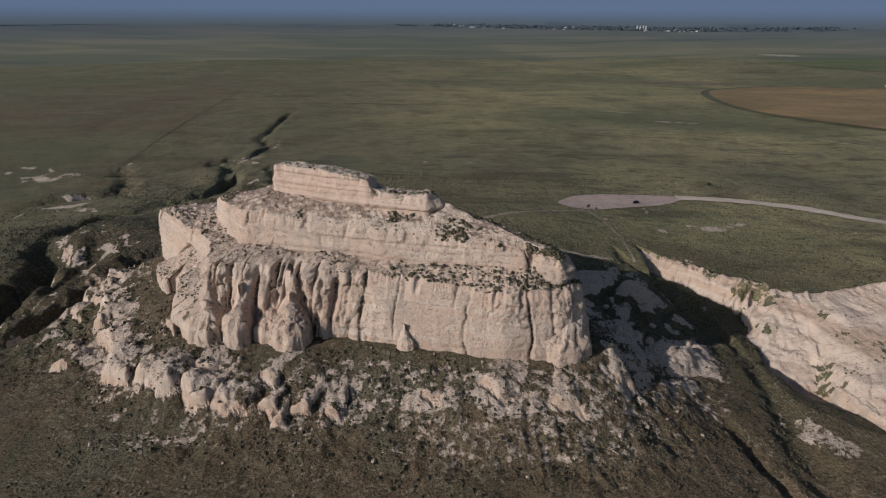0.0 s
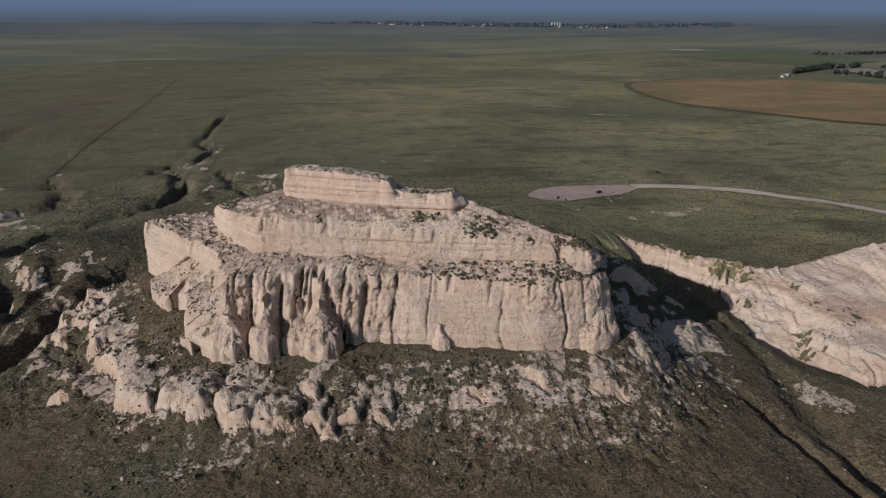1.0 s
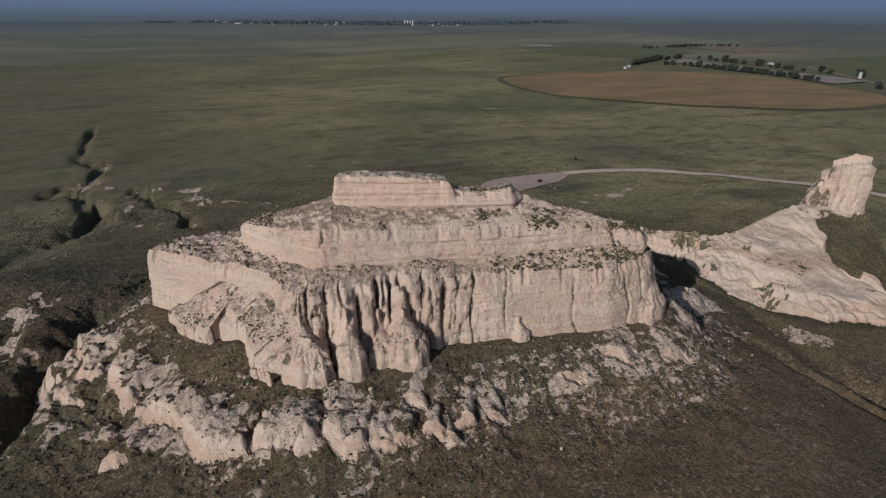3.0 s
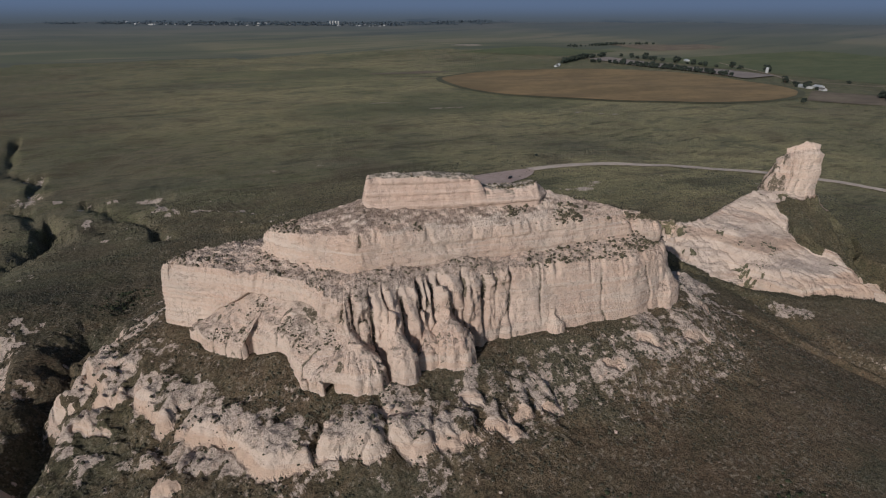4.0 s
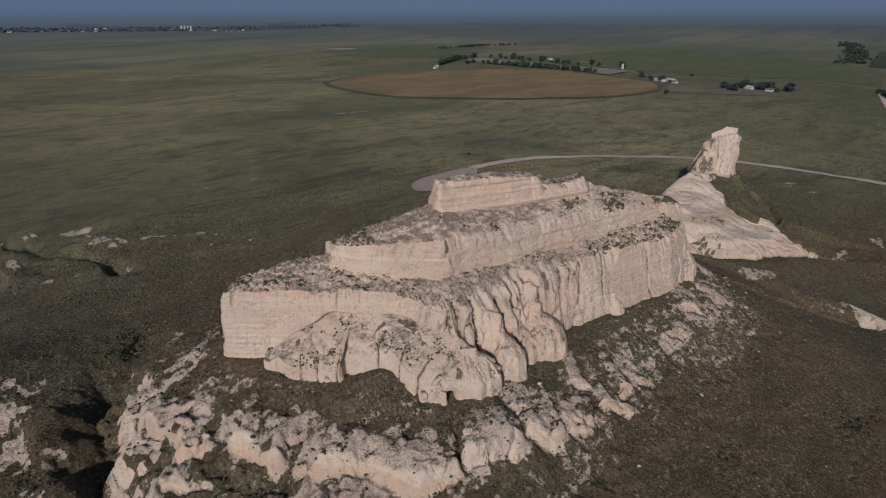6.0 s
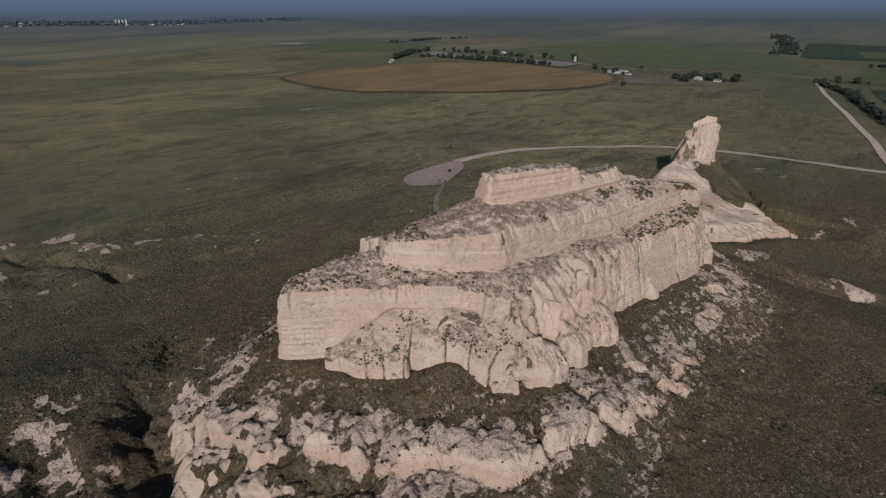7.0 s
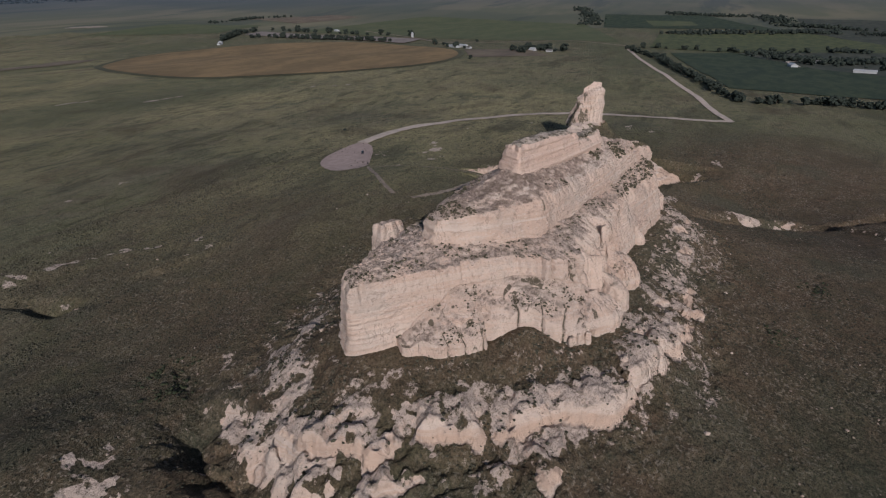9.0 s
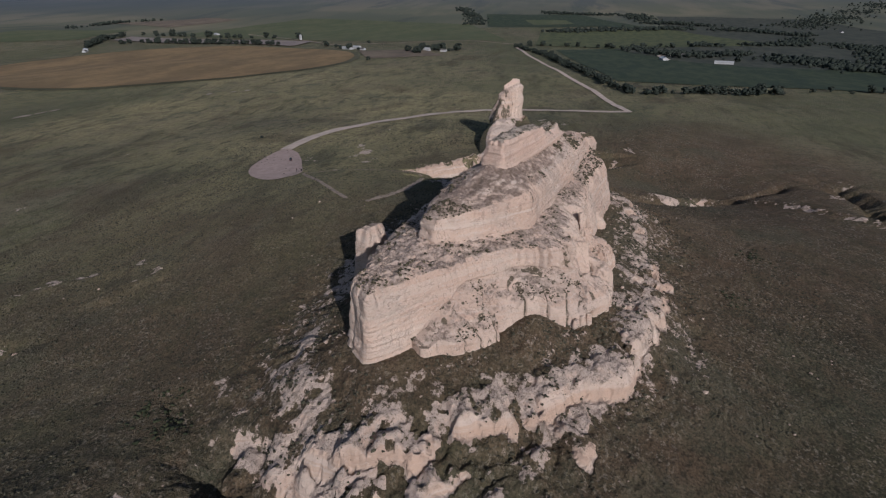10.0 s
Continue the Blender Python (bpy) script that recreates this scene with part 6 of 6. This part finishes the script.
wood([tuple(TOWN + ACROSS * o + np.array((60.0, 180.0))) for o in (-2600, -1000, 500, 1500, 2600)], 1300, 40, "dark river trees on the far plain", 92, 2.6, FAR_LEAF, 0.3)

# ---- parking lot things ----
PAINT = plain("dark_car_paint", (0.018, 0.020, 0.024), 0.25, 0.1, 1.0, 0.3)
RUBBER = plain("tyre_rubber", (0.02, 0.02, 0.02), 0.9, 0.1, 1.0)
CHROME = plain("wheel_rim", (0.45, 0.45, 0.46), 0.3, 0.05, 1.0, 0.9)
LAMP = plain("lamp_lens", (0.6, 0.6, 0.58), 0.15, 0.05, 1.0)
REDLENS = plain("red_lens", (0.35, 0.02, 0.02), 0.2, 0.05, 1.0)
WOODEN = plain("brown_post", (0.09, 0.06, 0.04), 0.85, 0.2, 0.5)


def car():
    thing = tagged(new("car"), "dark sport utility vehicle parked on gravel", "car")
    bm = bmesh.new()
    box(bm, -2.35, 2.35, -0.94, 0.94, 0.38, 1.02, 0.14)
    part("body", bm, PAINT, thing)
    bm = bmesh.new()
    made = bmesh.ops.create_cube(bm, size=1)
    for v in made["verts"]:
        high = v.co.z > 0
        v.co = Vector((-0.35 + v.co.x * (2.9 if high else 3.7), v.co.y * (1.45 if high else 1.8), 1.76 if high else 1.0))
    bmesh.ops.bevel(bm, geom=list(bm.edges), offset=0.1, segments=2, affect="EDGES", profile=0.5)
    part("cabin", bm, PAINT, thing)
    for sy in (-1, 1):
        for x0, x1 in ((-1.75, -0.75), (-0.65, 0.25), (0.32, 1.05)):
            bm = bmesh.new()
            v = [bm.verts.new(c) for c in ((x0, sy * 0.915, 1.1), (x1, sy * 0.915, 1.1), (x1 * 0.88 - 0.05, sy * 0.79, 1.62), (x0 * 0.88 - 0.05, sy * 0.79, 1.62))]
            face = bm.faces.new(v)
            bmesh.ops.solidify(bm, geom=[face], thickness=0.03)
            part("window", bm, PANE, thing)
        for x in (-1.45, 1.45):
            bm = bmesh.new()
            m = Matrix.Translation((x, sy * 0.86, 0.36)) @ Matrix.Rotation(radians(90), 4, "X")
            bmesh.ops.create_cone(bm, segments=20, radius1=0.36, radius2=0.36, depth=0.24, matrix=m, cap_ends=True)
            wheel = part("wheel", bm, RUBBER, thing)
            bm = bmesh.new()
            m = Matrix.Translation((x, sy * 0.98, 0.36)) @ Matrix.Rotation(radians(90), 4, "X")
            bmesh.ops.create_cone(bm, segments=16, radius1=0.22, radius2=0.22, depth=0.03, matrix=m, cap_ends=True)
            part("rim", bm, CHROME, wheel)
        bm = bmesh.new()
        box(bm, 2.3, 2.38, sy * 0.65 - 0.2, sy * 0.65 + 0.2, 0.74, 0.9, 0.02)
        part("headlight", bm, LAMP, thing)
        bm = bmesh.new()
        box(bm, -2.38, -2.3, sy * 0.72 - 0.14, sy * 0.72 + 0.14, 0.72, 0.94, 0.02)
        part("tail_light", bm, REDLENS, thing)
    bm = bmesh.new()
    v = [bm.verts.new(c) for c in ((1.53, -0.8, 1.08), (1.53, 0.8, 1.08), (1.13, 0.66, 1.64), (1.13, -0.66, 1.64))]
    bmesh.ops.solidify(bm, geom=[bm.faces.new(v)], thickness=0.03)
    part("windscreen", bm, PANE, thing)
    return thing


suv = car()
suv.matrix_world = Matrix.Translation((131, 360, float(land(131, 360)) + 0.5)) @ Matrix.Rotation(radians(25), 4, "Z")


def board():
    thing = tagged(new("information_board"), "brown wooden information board at the trailhead", "sign")
    for x in (-1.1, 1.1):
        bm = bmesh.new()
        box(bm, x - 0.09, x + 0.09, -0.09, 0.09, -0.5, 2.3, 0.015)
        part("post", bm, WOODEN, thing)
    bm = bmesh.new()
    box(bm, -1.2, 1.2, -0.06, 0.06, 0.8, 2.0, 0.02)
    part("panel", bm, plain("board_face", (0.05, 0.045, 0.04), 0.6, 0.2, 0.5), thing)
    bm = bmesh.new()
    box(bm, -1.5, 1.5, -0.5, 0.5, 2.3, 2.42, 0.03)
    part("roof", bm, WOODEN, thing)
    return thing


sign = board()
sign.matrix_world = Matrix.Translation((92, 337, float(land(92, 337)) + 0.45)) @ Matrix.Rotation(radians(30), 4, "Z")


def bin_can():
    thing = tagged(new("litter_bin"), "dark round litter bin beside the lot", "bin")
    bm = bmesh.new()
    bmesh.ops.create_cone(bm, segments=16, radius1=0.42, radius2=0.46, depth=1.1, matrix=Matrix.Translation((0, 0, 0.55)), cap_ends=True)
    part("drum", bm, PAINT, thing)
    bm = bmesh.new()
    bmesh.ops.create_cone(bm, segments=16, radius1=0.5, radius2=0.2, depth=0.25, matrix=Matrix.Translation((0, 0, 1.22)), cap_ends=True)
    part("lid", bm, PAINT, thing)
    return thing


can = bin_can()
can.matrix_world = Matrix.Translation((97, 336, float(land(97, 336)) + 0.45))


# ---- large loose boulders ----
def boulder(size, seed):
    bm = bmesh.new()
    bmesh.ops.create_icosphere(bm, subdivisions=4, radius=size / 2)
    for v in bm.verts:
        p = v.co / size
        k = 1 + 0.32 * noise.fractal(p * 2.2 + Vector((seed, 0, 0)), 0.9, 2.1, 4) - 0.18 * abs(noise.noise(p * 5 + Vector((0, seed, 0))))
        v.co = Vector((v.co.x * 1.15, v.co.y * 0.85, v.co.z * 0.75)) * k
    me = bpy.data.meshes.new("boulder")
    bm.to_mesh(me)
    bm.free()
    me.materials.append(ROCK)
    me.polygons.foreach_set("use_smooth", np.ones(len(me.polygons), bool))
    return tagged(new("boulder", me), "pale weathered boulder lying on the slope", "boulder", "boulders round the butte")


rb = np.random.RandomState(15)
shapes = [boulder(s, k) for k, s in enumerate((3.4, 2.4, 1.8))]
places = [(-112, 354, 0.5), (-96, 230, 1.0), (-112, 234, 0.8), (-126, 230, 0.9), (58, 128, 0.7), (70, 136, 0.9), (76, 130, 0.6), (48, 122, 0.6), (-66, 339, 0.6), (-72, 352, 0.6), (-60, 330, 0.5), (-80, 362, 0.5),
          (-16, 289, 0.4), (6, 284, 0.4), (90, 176, 1.6), (82, 190, 1.8), (74, 172, 1.4), (96, 200, 1.5), (66, 200, 1.6), (-20, 112, 0.5), (20, 108, 0.5), (-60, 112, 0.5), (-100, 120, 0.6), (-64, 142, 0.9), (-76, 141, 1.0), (-92, 144, 1.0), (-12, 140, 0.8), (2, 136, 0.8)]
for k, (x, y, scale) in enumerate(places):
    m = Matrix.Translation((x, y, float(land(x, y)) + 0.35 * scale)) @ Matrix.Rotation(rb.uniform(0, 6.28), 4, "Z") @ Matrix.Scale(scale, 4)
    if k < 3:
        shapes[k].matrix_world = m
    else:
        copy_thing(shapes[k % 3], m)
